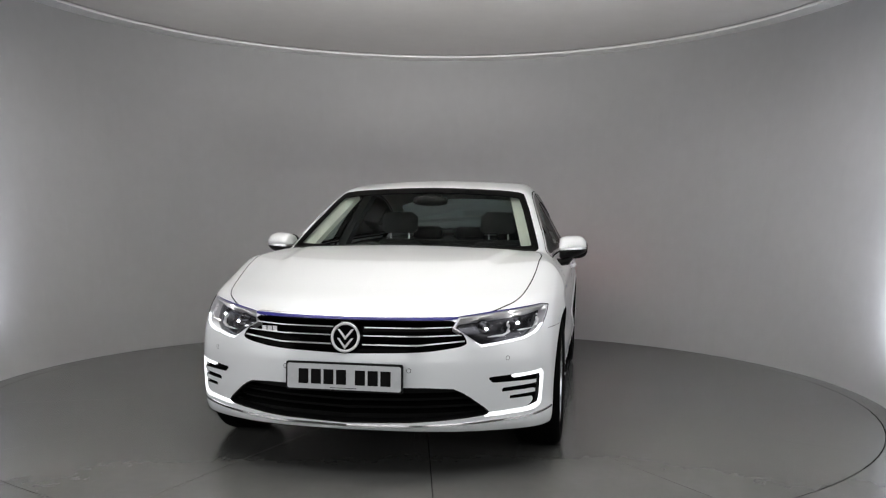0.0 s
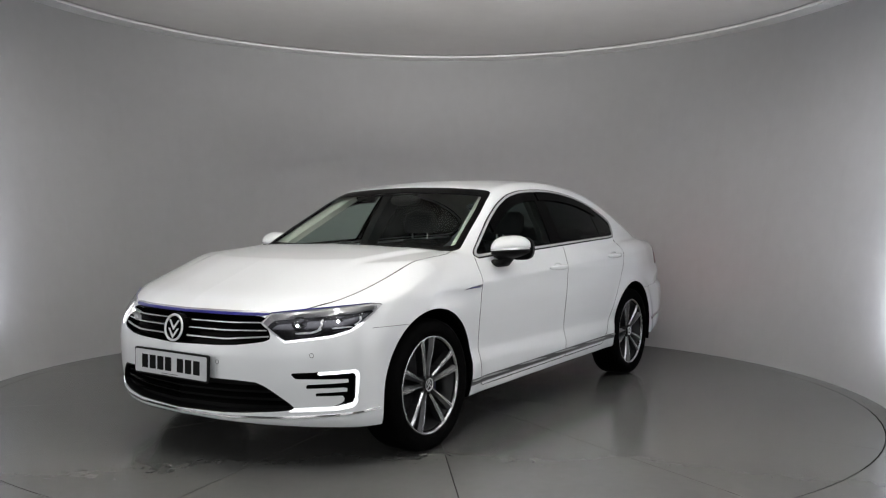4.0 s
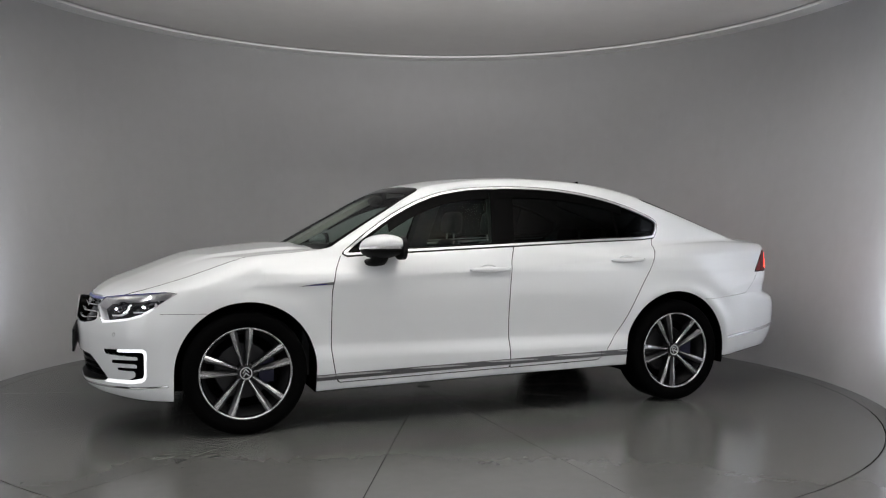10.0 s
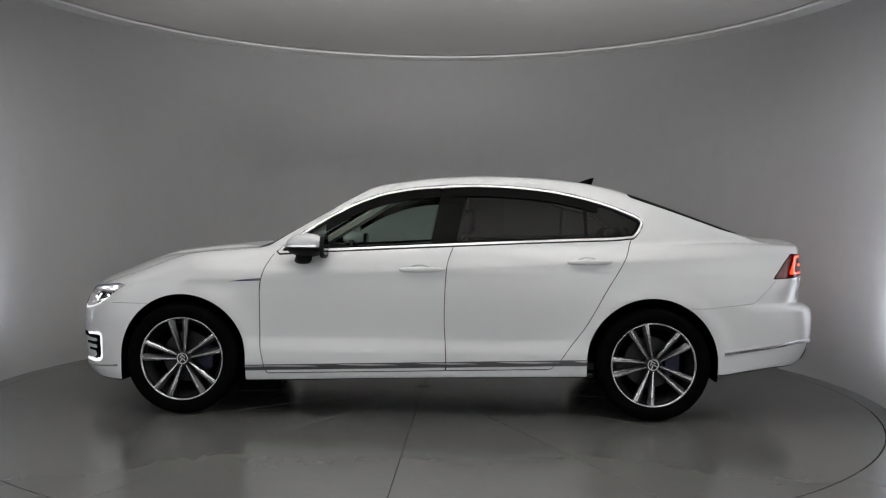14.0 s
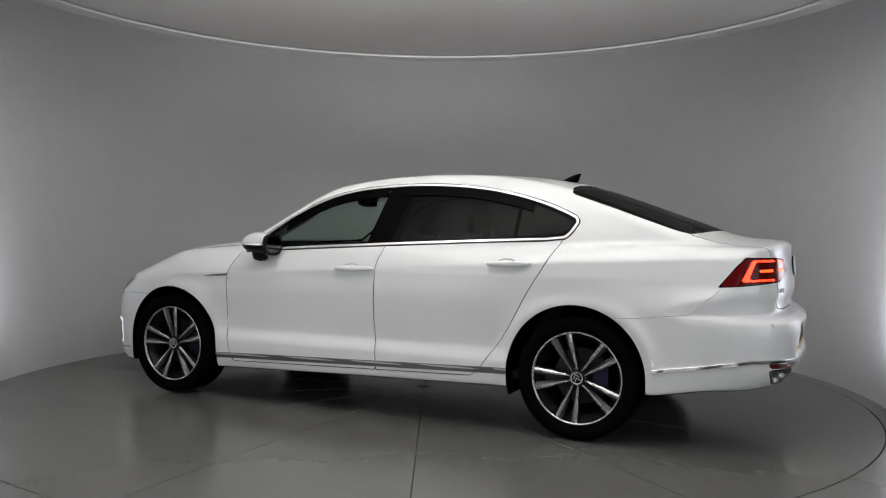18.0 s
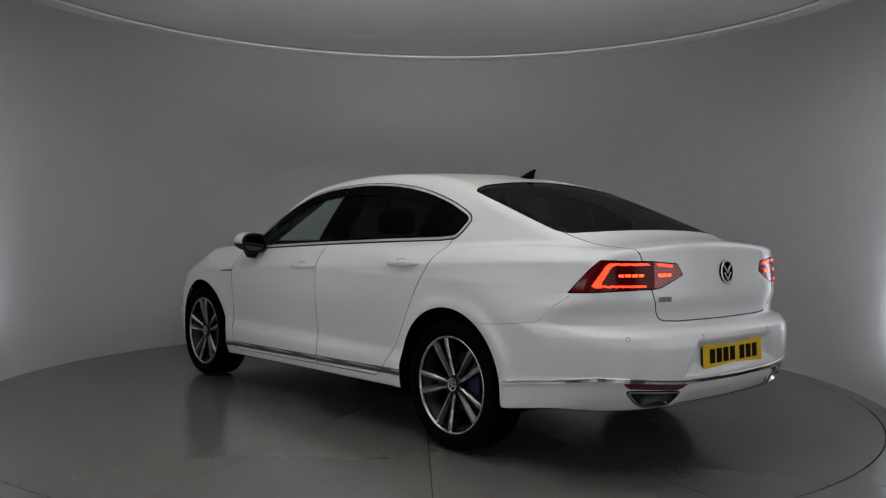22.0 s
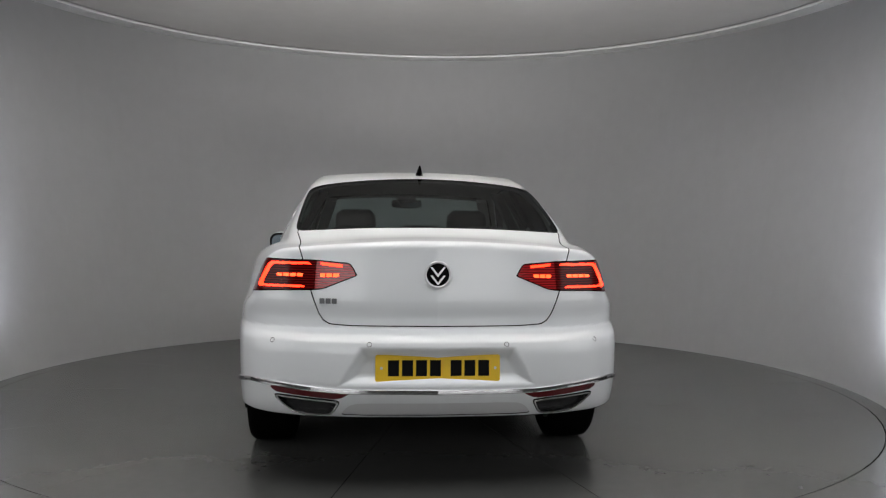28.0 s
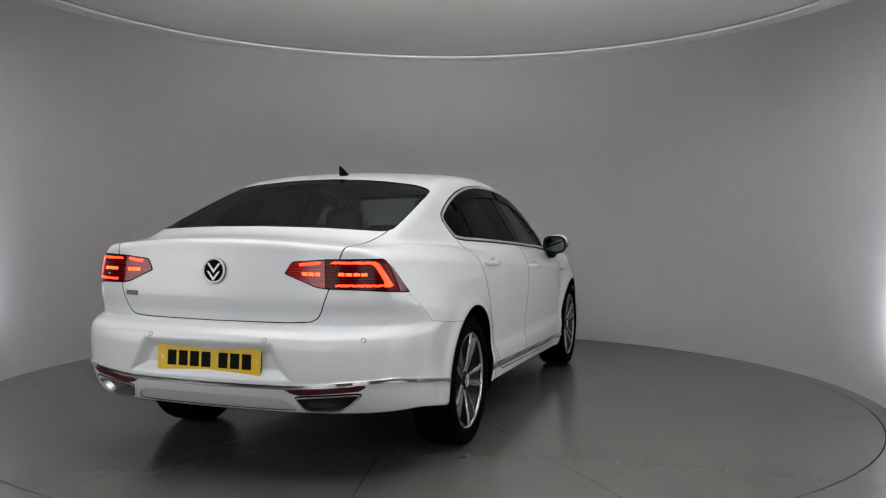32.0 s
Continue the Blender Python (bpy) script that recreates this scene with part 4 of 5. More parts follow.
for sx, sy, tilt in ((1, 1, 6.4), (1, -1, 10), (-1, 1, 22.6), (-1, -1, -20)):
    m = pose(sx * WB, sy * (0.802 if sx > 0 else 0.772), 0.334, 0, 0, 0 if sy > 0 else 180) @ pose(0, 0, 0, 0, tilt, 0)
    wheel_thing("wheel", m)
    ax, az, ar = (1.39, 0.345, 0.385) if sx > 0 else (-1.385, 0.347, 0.389)
    rows = [(ar * math.cos(radians(a)), ar * math.sin(radians(a))) for a in range(-20, 201, 8)]
    v = [(ax + c, sy * y, az + s) for c, s in rows for y in (0.885, 0.50)]
    f = [(2 * i, 2 * i + 1, 2 * i + 3, 2 * i + 2) for i in range(len(rows) - 1)]
    f.append([2 * i + 1 for i in range(len(rows))])
    mesh_ob("wheel_well", v, f, UNDER, car, "black wheel arch liner")
    bm = bmesh.new()
    box(bm, sx * WB - 0.16, sx * WB - 0.08, sy * 0.765, sy * 0.82, 0.27, 0.40)
    part("brake_caliper", bm, CALIPER, car, "blue brake caliper")
# ---- fittings on the skin ----
def skin_point(origin, way):
    """Where a ray from inside leaves the skin."""
    lo, hi, o, w = 0.0, 2.0, np.array(origin, float), np.array(way, float)
    for _ in range(40):
        mid = (lo + hi) / 2
        if solid((o + w * mid)[None])[0] < 0:
            lo = mid
        else:
            hi = mid
    return o + w * lo


def loft(rings, closed=True, caps=True):
    """Verts and faces through rings of points of equal count."""
    k, vs, fs = len(rings[0]), [], []
    for r in rings:
        vs += list(r)
    for i in range(len(rings) - 1):
        for j in range(k if closed else k - 1):
            a, b = i * k + j, i * k + (j + 1) % k
            fs.append((a, b, b + k, a + k))
    if caps:
        fs.append(list(range(k))[::-1])
        fs.append([(len(rings) - 1) * k + j for j in range(k)])
    return vs, fs


def oval(c, u, w, n=14, power=2.4):
    """A ring of points round c with half axes u and w."""
    out = []
    for i in range(n):
        a = 2 * math.pi * i / n
        ca, sa = math.cos(a), math.sin(a)
        k = (abs(ca) ** power + abs(sa) ** power) ** (-1 / power)
        out.append(tuple(Vector(c) + Vector(u) * ca * k + Vector(w) * sa * k))
    return out


def bar_on_skin(name, points, high, out, mat, parent, label, sink=0.0):
    """A slim bar that follows points of the skin."""
    rings = []
    for i, p in enumerate(points):
        a, b = points[max(i - 1, 0)], points[min(i + 1, len(points) - 1)]
        along = Vector(b) - Vector(a)
        side = Vector((along.y, -along.x, 0)).normalized()
        if side.x * p[0] + side.y * p[1] < 0:
            side = -side
        rings.append(oval(tuple(Vector(p) - side * sink), tuple(side * out), (0, 0, high), 10, 5.0))
    return mesh_ob(name, *loft(rings), mat, parent, label, smooth=False)


def skin_points(origin, way):
    """Where many rays from inside leave the skin."""
    lo, hi = np.zeros(len(way)), np.full(len(way), 2.0)
    for _ in range(30):
        mid = (lo + hi) / 2
        within = solid(origin + way * mid[:, None]) < 0
        lo, hi = np.where(within, mid, lo), np.where(within, hi, mid)
    return origin + way * lo[:, None]


def round_bumper(sign, height, end_x):
    """Points of the skin round one bumper at the given height, from wheel arch to wheel arch."""
    a = np.radians(np.linspace(-86, 86, 111))
    way = np.stack([sign * np.cos(a), np.sin(a), 0 * a], 1)
    z = np.full(len(a), 0.4)
    for _ in range(5):
        p = skin_points(np.stack([np.full(len(a), sign * 1.30), 0 * a, z], 1), way)
        z = height(np.abs(p[:, 0]), np.abs(p[:, 1]))
    return [q for q in p if abs(q[0]) > end_x]


front_height = lambda x, y: 0.243 + 0.045 * np.clip((2.25 - x) / 0.48, 0, 1.2)
rear_line = curve([(0, 0.448), (0.376, 0.450), (0.547, 0.461), (0.694, 0.472), (0.80, 0.476)])
rear_height = lambda x, y: np.where(x > 2.25, rear_line(y), 0.474 + (0.403 - 0.474) * (2.25 - x) / 0.48)
bar_on_skin("front_bumper_strip", round_bumper(1, front_height, 1.775), 0.0065, 0.005, CHROME_LINE, car, "bright chrome strip round the front bumper", 0.001)
bar_on_skin("rear_bumper_strip", round_bumper(-1, rear_height, 1.765), 0.0105, 0.007, CHROME_LINE, car, "bright chrome strip round the rear bumper", -0.002)
for z0, high, reach, lift in ((0.680, 0.0030, 0.462, 0.03), (0.645, 0.0030, 0.505, 0.03), (0.607, 0.0036, 0.535, 0.09)):
    for sign in (1, -1):
        y = np.linspace(0.074, reach, 14)
        z = z0 + lift * np.maximum(y - 0.32, 0)
        line = skin_points(np.stack([np.full(14, 1.6), sign * y, z], 1), np.tile((1.0, 0.0, 0.0), (14, 1)))
        bar_on_skin("slat", line, high, 0.005, CHROME, grille_ob, "bright chrome slat", 0.008)


def door_handle(x0, x1, z0, z1, sign):
    rings = []
    for i in range(13):
        q = i / 12
        x, z = x0 + (x1 - x0) * q, z0 + (z1 - z0) * q
        y = skin_point((x, 0, z), (0, sign, 0))[1]
        bow = math.sin(math.pi * q) ** 0.5
        rings.append(oval((x, y + sign * 0.022 * bow, z), (0, 0.009 + 0.004 * bow, 0), (0, 0, 0.006 + 0.011 * bow)))
    ob = mesh_ob("door_handle", *loft(rings), PAINT, car, "white pull door handle", smooth=True)
    xm = x0 + (x1 - x0) * 0.45
    y = skin_point((xm, 0, z0), (0, sign, 0))[1]
    ring = [(xm + 0.062 * math.cos(a), y + sign * 0.0015, (z0 + z1) / 2 + 0.030 * math.sin(a)) for a in np.linspace(0, 2 * math.pi, 24, endpoint=False)]
    mid = [(xm + 0.05 * math.cos(a), y - sign * 0.004, (z0 + z1) / 2 + 0.022 * math.sin(a)) for a in np.linspace(0, 2 * math.pi, 24, endpoint=False)]
    mesh_ob("handle_cup", *loft([ring, mid], caps=False), PAINT, ob, smooth=True)


for sign in (1, -1):
    door_handle(0.10, -0.165, 0.880, 0.884, sign)
    door_handle(-0.885, -1.14, 0.932, 0.938, sign)


def wing_mirror(sign):
    """Housing split into a white cap, a bright indicator line and a black base; the glass faces back."""
    def ring(q, zlo, zhi, k):
        # q runs outwards from 0 to 1
        y = 0.862 + 0.158 * q
        sweep = 0.035 * q * q
        fat = math.sqrt(max(0.02, 1 - (abs(q - 0.42) / 0.62) ** 3))
        cx, cz = 0.650 - sweep, 1.012 + 0.010 * q
        hx, hz = 0.126 * fat, 0.072 * fat
        pts = []
        for i in range(k):
            a = math.pi * i / (k - 1)
            pts.append((max(cx + hx * math.cos(a), cx - 0.84 * hx), sign * y, cz + hz * math.sin(a)))
        return pts, (cx, y, cz, hx, hz)
    qs = [i / 14 for i in range(15)]
    top, low, line = [], [], []
    for q in qs:
        pts, (cx, y, cz, hx, hz) = ring(q, 0, 0, 13)
        top.append(pts)
        low.append([(max(cx + hx * 0.97 * math.cos(a), cx - 0.84 * hx), sign * y, cz - 0.012 - hz * (0.85 - 0.35 * q) * math.sin(a)) for a in np.linspace(0, math.pi, 11)])
        line.append([(cx + hx * 1.01, sign * y, cz), (cx + hx * 1.01, sign * y, cz - 0.012), (cx - hx * 0.7, sign * y, cz - 0.012), (cx - hx * 0.7, sign * y, cz)])
    base = mesh_ob("wing_mirror", *loft(low, closed=True), BLACK, car, "black mirror base and housing", smooth=True)
    mesh_ob("mirror_cap", *loft(top, closed=True), PAINT, base, "glossy white mirror cap", smooth=True)
    mesh_ob("indicator", *loft(line, closed=True), CHROME, base, "bright indicator strip")
    stalk = [oval((0.69, sign * 0.80, 0.935), (0.055, 0, 0), (0, 0, 0.018)), oval((0.68, sign * 0.87, 0.926), (0.05, 0, 0), (0, 0, 0.022)),
             oval((0.665, sign * 0.915, 0.940), (0.05, 0, 0), (0, 0, 0.03)), oval((0.655, sign * 0.94, 0.968), (0.045, 0, 0), (0, 0, 0.025))]
    mesh_ob("stalk", *loft(stalk), BLACK, base, "black mirror stalk", smooth=True)
    pts = oval((0.528, sign * 0.940, 1.012), (0.0, 0.086 * sign, 0), (0, 0, 0.067), 28, 2.8)
    slab("mirror_bezel", pts, (0.024, 0, 0), BLACK, base, "black mirror bezel")
    pts = oval((0.5265, sign * 0.942, 1.012), (0.0, 0.070 * sign, 0), (0, 0, 0.050), 28, 2.8)
    slab("mirror_glass", pts, (0.001, 0, 0), MIRROR, base, "mirror glass")


for sign in (1, -1):
    wing_mirror(sign)

# roof aerial
fin = []
for q in (0.0, 0.3, 0.6, 0.85, 1.0):
    back, z = -1.135 - 0.02 * q, 1.424 + 0.056 * q
    half = 0.058 * (1 - q) ** 0.8 + 0.010
    fin.append(oval((back + half + 0.0, 0, z), (half, 0, 0), (0, 0.020 * (1 - q) + 0.004, 0), 12, 2.0))
mesh_ob("aerial", *loft(fin), GLOSS_BLACK, car, "black shark-fin roof aerial", smooth=True)


def round_rect(w, h, r, n=5):
    out = []
    for cx, cy, a0 in ((w - r, h - r, 0), (r - w, h - r, 90), (r - w, r - h, 180), (w - r, r - h, 270)):
        out += [(cx + r * math.cos(radians(a0 + 90 * i / n)), cy + r * math.sin(radians(a0 + 90 * i / n))) for i in range(n + 1)]
    return out


def number_plate(m, mat, label, edge=0.008):
    """A plate facing +z of m, x to its reader's right; its characters are plain bars."""
    holder = slab("number_plate", [(x, y, 0.0) for x, y in round_rect(0.260 + edge, 0.056 + edge, 0.010)], (0, 0, -0.012), BLACK, car, label)
    holder.matrix_local = m
    slab("plate_face", [(x, y, 0.0035) for x, y in round_rect(0.260, 0.0555, 0.009)], (0, 0, -0.003), mat, holder)
    x = -0.2075
    for i in range(7):
        slab("plate_bar", [(x + a, b, 0.0042) for a, b in ((0, -0.033), (0.046, -0.033), (0.046, 0.033), (0, 0.033))], (0, 0, -0.0004), INK, holder)
        x += 0.058 if i != 3 else 0.086
    for x in (-0.235, 0.240):
        slab("plate_screw", [(x + 0.006 * math.cos(a), 0.006 * math.sin(a), 0.0055) for a in np.linspace(0, 2 * math.pi, 12, endpoint=False)], (0, 0, -0.002), SATIN, holder)
    slab("maker_bar", [(a, b, 0.0042) for a, b in ((-0.06, -0.049), (0.06, -0.049), (0.06, -0.0465), (-0.06, -0.0465))], (0, 0, -0.0004), INK, holder)
    return holder


def facing(x, y, z, ax, ay, tilt=0.0):
    """A pose at x, y, z whose +z looks along the level direction (ax, ay), tilted up by tilt degrees, with +y up."""
    back = Vector((ax, ay, math.tan(radians(tilt)))).normalized()
    right = Vector((0, 0, 1)).cross(back).normalized()
    up = back.cross(right)
    m = Matrix((right, up, back)).transposed().to_4x4()
    m.translation = (x, y, z)
    return m


number_plate(facing(2.283, 0, 0.466, 1, 0, 0), PLATE_WHITE, "white front number plate with black bars")
number_plate(facing(-2.449, 0, 0.546, -1, 0, 3), PLATE_YELLOW, "yellow rear number plate with black bars", -0.003)
slab("plate_light_bar", [(-2.456, y, z) for y, z in ((-0.20, 0.489), (-0.17, 0.472), (0.17, 0.472), (0.20, 0.489))], (0.02, 0, 0), BLACK, car, "black strip under the rear plate")
emblem("front_emblem", car, facing(2.262, 0, 0.640, 1, 0, 8), 0.067)
v, f = lathe([(0.0, 0.0), (0.064, 0.0), (0.070, -0.006), (0.072, -0.05)], steps=40)
mesh_ob("emblem_backing", v, f, GLOSS_BLACK, car, "black emblem backing", smooth=False).matrix_local = facing(2.258, 0, 0.640, 1, 0, 8)
emblem("rear_emblem", car, facing(-2.412, 0, 0.932, -1, 0, 4), 0.058)
v, f = lathe([(0.0, 0.0), (0.055, 0.0), (0.057, -0.006)], steps=40)
mesh_ob("emblem_backing", v, f, GLOSS_BLACK, car, "black emblem backing").matrix_local = facing(-2.409, 0, 0.932, -1, 0, 4)


def on_end(y, z, sign):
    """A pose on the nose (sign 1) or the tail (-1), facing outwards along the skin's normal."""
    p = skin_point((sign * 1.9, y, z), (sign, 0, 0))
    e = 0.003
    g = [float((solid((p + d)[None]) - solid((p - d)[None]))[0]) for d in (np.array((e, 0, 0)), np.array((0, e, 0)), np.array((0, 0, e)))]
    back = Vector(g).normalized()
    right = Vector((0, 0, 1)).cross(back).normalized()
    m = Matrix((right, back.cross(right), back)).transposed().to_4x4()
    m.translation = Vector(p) + back * 0.001
    return m


def sensor(y, z, sign):
    v, f = lathe([(0.0, 0.001), (0.0085, 0.001)], steps=24)
    dot = mesh_ob("parking_sensor", v, f, PAINT, car, "small round white parking sensor")
    dot.matrix_local = on_end(y, z, sign)
    v, f = lathe([(0.0085, 0.0012), (0.0105, 0.0012)], steps=24)
    mesh_ob("sensor_ring", v, f, SEAL, dot)


for y in (0.285, -0.285):
    sensor(y, 0.500, 1)
    sensor(y, 0.646, -1)
for y in (0.70, -0.70):
    sensor(y, 0.545, 1)
    sensor(y * 0.985, 0.652, -1)


def badge_bars(name, m, w, h, mat, label):
    """Raised maker's lettering as three plain bars."""
    top = new(name)
    top.parent, top.matrix_local = car, m
    tagged(top, label)
    for k in range(3):
        x = -w / 2 + k * w / 3
        slab("badge_bar", [(x + a * w * 0.27, b * h / 2, 0.003) for a, b in ((0, -1), (1, -1), (1, 1), (0, 1))], (0, 0, -0.003), mat, top)


badge_bars("boot_badge", on_end(0.455, 0.818, -1), 0.078, 0.022, STRIP_GREY, "small dark grey badge of three bars")
badge_bars("grille_badge", facing(2.180, -0.385, 0.660, 1, -0.2), 0.085, 0.022, SATIN, "small silver badge of three bars")
for sign in (1, -1):
    p = [skin_point((x, 0, z), (0, sign, 0)) + np.array((0, sign * 0.002, 0)) for x, z in ((0.922, 0.806), (0.922, 0.822), (1.03, 0.812), (1.115, 0.799))]
    trim_ob = slab("wing_trim", p if sign < 0 else p[::-1], (0, -sign * 0.004, 0), STRIP_GREY, car, "slim silver wing trim with a blue line")
    p = [skin_point((x, 0, z), (0, sign, 0)) + np.array((0, sign * 0.004, 0)) for x, z in ((0.96, 0.8065), (0.96, 0.8125), (1.03, 0.8085), (1.09, 0.8015))]
    slab("wing_trim_line", p if sign < 0 else p[::-1], (0, -sign * 0.003, 0), BLUE, trim_ob)


# ---- the cabin ----
def cushion(name, rings, mat, parent, label="", n=16):
    return mesh_ob(name, *loft([oval(c, u, w, n, 3.2) for c, u, w in rings]), mat, parent, label, smooth=True)


def seat(x, y, back_w, label):
    s = new("seat")
    s.parent, s.matrix_local = car, pose(x, y, 0.0)
    tagged(s, label)
    cushion("seat_cushion", [((0.30, 0, 0.42), (0, back_w * 0.9, 0), (0, 0, 0.06)), ((0.25, 0, 0.44), (0, back_w, 0), (0, 0, 0.09)), ((-0.20, 0, 0.42), (0, back_w, 0), (0, 0, 0.08)),
                             ((-0.25, 0, 0.42), (0, back_w * 0.9, 0), (0, 0, 0.06))], SEAT_CLOTH, s)
    cushion("backrest", [((-0.20, 0, 0.40), (0, back_w * 0.9, 0), (0.08, 0, 0.02)), ((-0.24, 0, 0.55), (0, back_w, 0), (0.09, 0, 0.02)), ((-0.32, 0, 0.80), (0, back_w, 0), (0.08, 0, 0.02)),
                         ((-0.37, 0, 0.98), (0, back_w * 0.8, 0), (0.06, 0, 0.02)), ((-0.385, 0, 1.03), (0, back_w * 0.55, 0), (0.04, 0, 0.015))], SEAT_CLOTH, s)
    cushion("headrest", [((-0.385, 0, 1.085), (0, 0.10, 0), (0.035, 0, 0)), ((-0.385, 0, 1.11), (0, 0.135, 0), (0.055, 0, 0)), ((-0.395, 0, 1.21), (0, 0.130, 0), (0.05, 0, 0)),
                         ((-0.40, 0, 1.245), (0, 0.09, 0), (0.03, 0, 0))], SEAT_CLOTH, s)
    for d in (-0.07, 0.07):
        mesh_ob("headrest_post", *loft([oval((-0.38, d, z), (0.006, 0, 0), (0, 0.006, 0), 8, 2) for z in (1.0, 1.1)]), CHROME, s, "chrome headrest post")


for y in (0.37, -0.37):
    seat(0.10, y, 0.25, "dark fabric front seat with a headrest")
bench = new("rear_bench")
bench.parent = car
tagged(bench, "dark fabric rear bench with three headrests")
cushion("seat_cushion", [((-0.55, 0, 0.42), (0, 0.60, 0), (0, 0, 0.06)), ((-0.60, 0, 0.44), (0, 0.64, 0), (0, 0, 0.09)), ((-1.05, 0, 0.42), (0, 0.64, 0), (0, 0, 0.08))], SEAT_CLOTH, bench)
cushion("backrest", [((-1.05, 0, 0.40), (0, 0.60, 0), (0.08, 0, 0.02)), ((-1.12, 0, 0.60), (0, 0.62, 0), (0.08, 0, 0.02)), ((-1.24, 0, 0.95), (0, 0.60, 0), (0.06, 0, 0.02)),
                     ((-1.26, 0, 1.01), (0, 0.55, 0), (0.03, 0, 0.01))], SEAT_CLOTH, bench)
for y in (0.36, 0.0, -0.36):
    cushion("headrest", [((-1.27, y, 1.03), (0, 0.11, 0), (0.03, 0, 0)), ((-1.27, y, 1.05), (0, 0.13, 0), (0.045, 0, 0)), ((-1.28, y, 1.12), (0, 0.12, 0), (0.04, 0, 0)),
                         ((-1.285, y, 1.14), (0, 0.09, 0), (0.02, 0, 0))], SEAT_CLOTH, bench)
mesh_ob("parcel_shelf", *loft([[(-1.27, y, 1.0), (-1.27, y, 0.97), (-1.85, y, 1.03), (-1.85, y, 1.06)] for y in (-0.6, 0.6)]), CABIN, car, "black parcel shelf")
mesh_ob("cabin_floor", *loft([[(1.0, y, 0.30), (1.0, y, 0.26), (-1.3, y, 0.29), (-1.3, y, 0.33)] for y in (-0.78, 0.78)]), CABIN, car, "black cabin floor")
mesh_ob("bulkhead", *loft([[(1.02, y, 0.28), (1.06, y, 0.28), (1.06, y, 0.88), (1.02, y, 0.88)] for y in (-0.74, 0.74)]), CABIN, car, "black bulkhead")
mesh_ob("rear_bulkhead", *loft([[(-1.33, y, 0.28), (-1.37, y, 0.28), (-1.37, y, 1.0), (-1.33, y, 1.0)] for y in (-0.48, 0.48)]), CABIN, car, "black panel behind the rear bench")
for sign in (1, -1):
    rings = []
    for q in (0.0, 0.25, 0.5, 0.75, 1.0):
        x, z = 0.93 - 0.60 * q, 0.985 + 0.36 * q
        y = sign * (0.735 - 0.145 * q)
        rings.append([(x, y, z), (x - 0.02, y - sign * 0.075, z - 0.005), (x - 0.05, y - sign * 0.075, z - 0.03), (x - 0.08, y, z - 0.03)])
    mesh_ob("pillar_trim", *loft(rings), LINER, car, "pale windscreen pillar trim")
    mesh_ob("post_trim", *loft([[(-0.10 - d, sign * (yy - 0.02), z), (-0.27 - d, sign * (yy - 0.02), z), (-0.25 - d, sign * (yy - 0.07), z), (-0.12 - d, sign * (yy - 0.07), z)]
                                for z, yy, d in ((0.95, 0.83, -0.03), (1.15, 0.74, 0.0), (1.36, 0.62, 0.03))]), CABIN, car, "dark centre post trim")
dash = mesh_ob("dashboard", *loft([[(1.02, y, 0.90), (0.85, y, 0.950), (0.66, y, 0.955), (0.60, y, 0.94), (0.60, y, 0.80), (0.70, y, 0.62), (1.02, y, 0.60)] for y in (-0.72, -0.5, 0.0, 0.5, 0.72)]),
               CABIN, car, "black dashboard")
mesh_ob("binnacle", *loft([oval((0.74, y, 0.985), (0.11, 0, 0), (0, 0, 0.03 * k + 0.004), 14, 2.2) for y, k in ((-0.56, 0.2), (-0.5, 0.9), (-0.37, 1.0), (-0.24, 0.9), (-0.18, 0.2))]), CABIN, dash, smooth=True)
wheel_at = pose(0.50, -0.37, 0.86, 0, -66, 0)
v, f = [], []
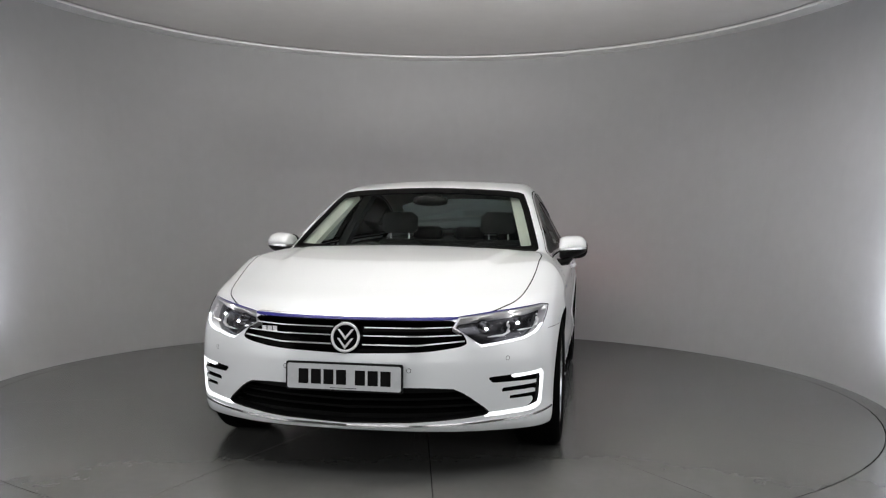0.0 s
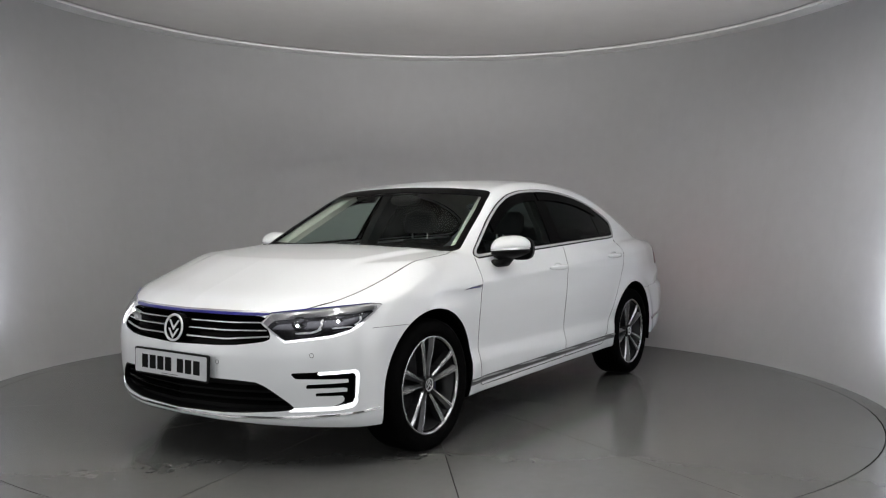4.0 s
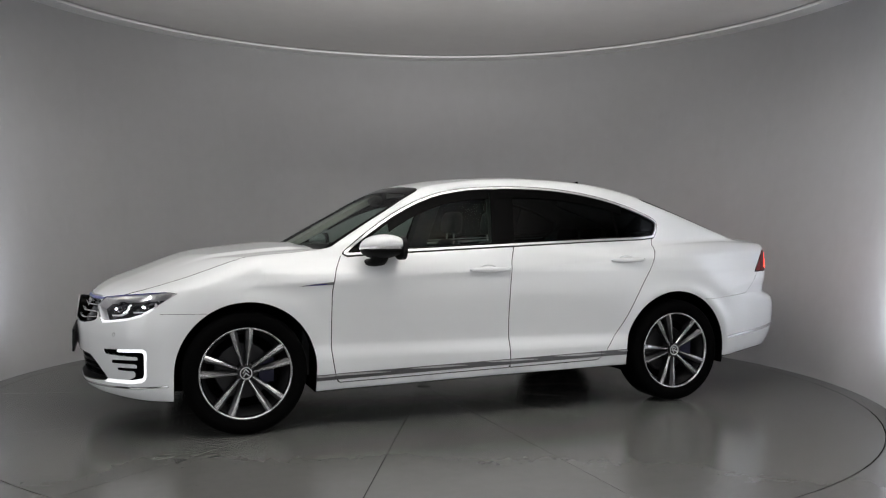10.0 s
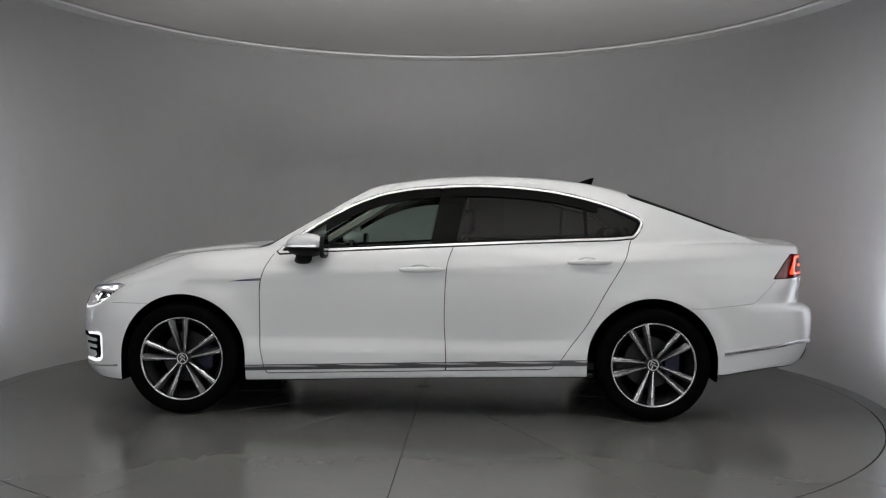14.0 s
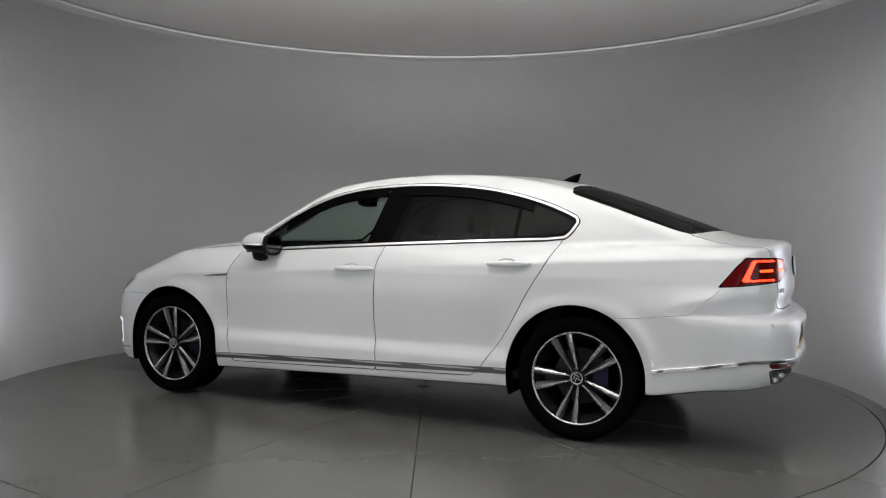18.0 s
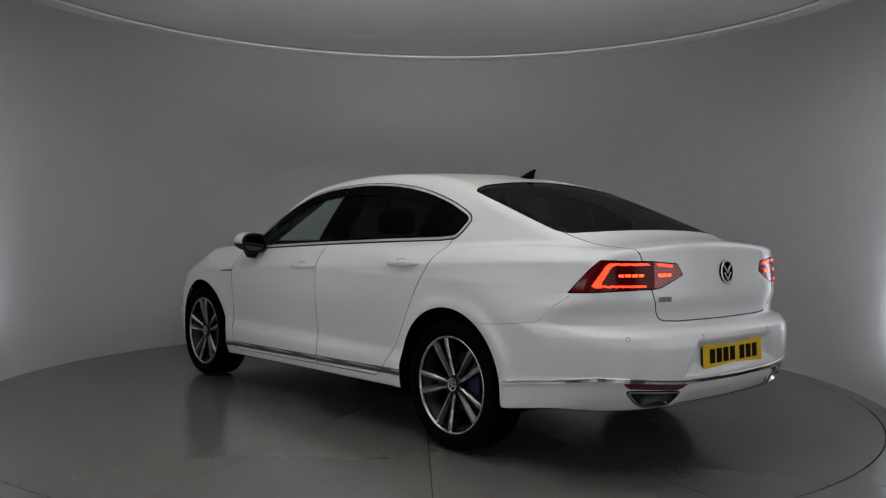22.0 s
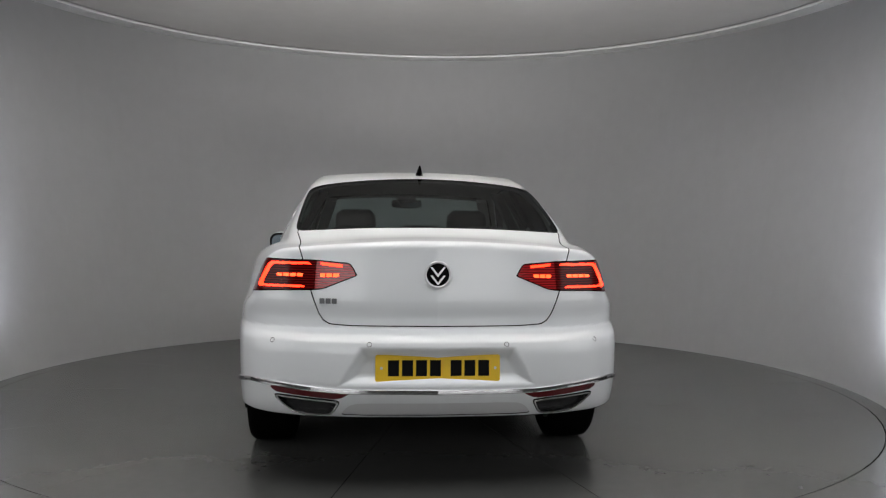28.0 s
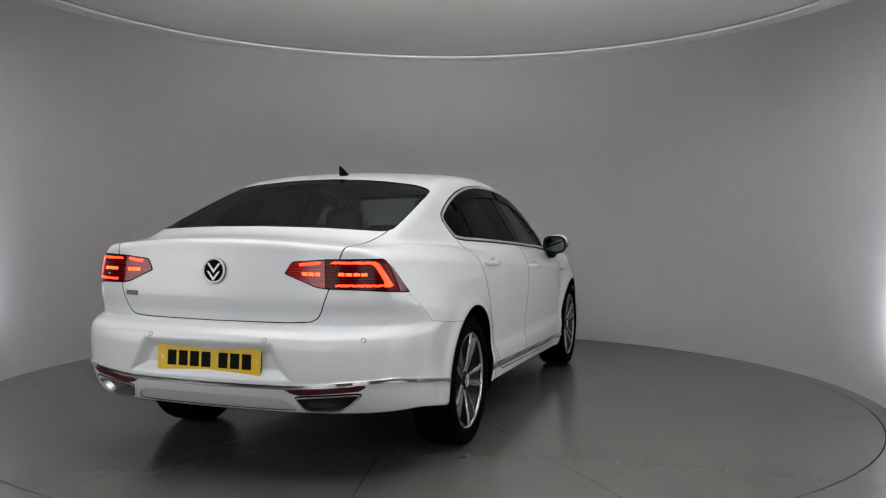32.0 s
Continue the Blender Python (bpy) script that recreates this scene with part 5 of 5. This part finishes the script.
for i in range(40):
    a = 2 * math.pi * i / 40
    for j in range(8):
        b = 2 * math.pi * j / 8
        r = 0.178 + 0.014 * math.cos(b)
        v.append((r * math.cos(a), r * math.sin(a), 0.014 * math.sin(b)))
        f.append((i * 8 + j, ((i + 1) % 40) * 8 + j, ((i + 1) % 40) * 8 + (j + 1) % 8, i * 8 + (j + 1) % 8))
steer = mesh_ob("steering_wheel", v, f, CABIN, car, "black steering wheel", smooth=True)
steer.matrix_local = wheel_at
for a in (90, -90, 180):
    c, s2 = math.cos(radians(a)), math.sin(radians(a))
    mesh_ob("steering_spoke", *loft([oval((c * r, s2 * r, -0.02 + 0.015 * r), (-s2 * 0.03, c * 0.03, 0), (0, 0, 0.01), 10, 3) for r in (0.03, 0.17)]), CABIN, steer)
mesh_ob("steering_hub", *loft([oval((0, 0, z), (k, 0, 0), (0, k, 0), 18, 2.5) for z, k in ((-0.05, 0.05), (-0.02, 0.075), (0.0, 0.06))]), CABIN, steer, smooth=True)
mesh_ob("interior_mirror", *loft([oval((x, 0.0, 1.305), (0, w, 0), (0, 0, h), 18, 3) for x, w, h in ((0.44, 0.10, 0.02), (0.42, 0.115, 0.034), (0.405, 0.115, 0.034))]), BLACK, car, "black interior mirror", smooth=True)
slab("mirror_face", [(0.4035, 0.108 * c, 1.305 + 0.029 * s2) for c, s2 in ((-1, -0.9), (1, -0.9), (1, 0.9), (-1, 0.9))], (0.001, 0, 0), MIRROR, car)
mesh_ob("mirror_mount", *loft([oval((0.375 + 0.0 * q, 0, 1.31 + 0.04 * q), (0.03, 0, 0), (0, 0.05 + 0.03 * q, 0), 12) for q in (0, 0.5, 1)]), BLACK, car, "black sensor housing behind the windscreen", smooth=True)


# ---- movement ----
CAR_X, CAR_Y = -0.0111, 0.1162


def motions():
    car_rows, table_rows = [], []
    for i in range(33):
        spin = pose(0, 0, 0, 0, 0, turn_at(float(i)))
        table_rows.append((float(i), spin))
        car_rows.append((float(i), spin @ pose(CAR_X, CAR_Y, 0)))
    walk(car, car_rows)
    walk(turntable, table_rows)


motions()
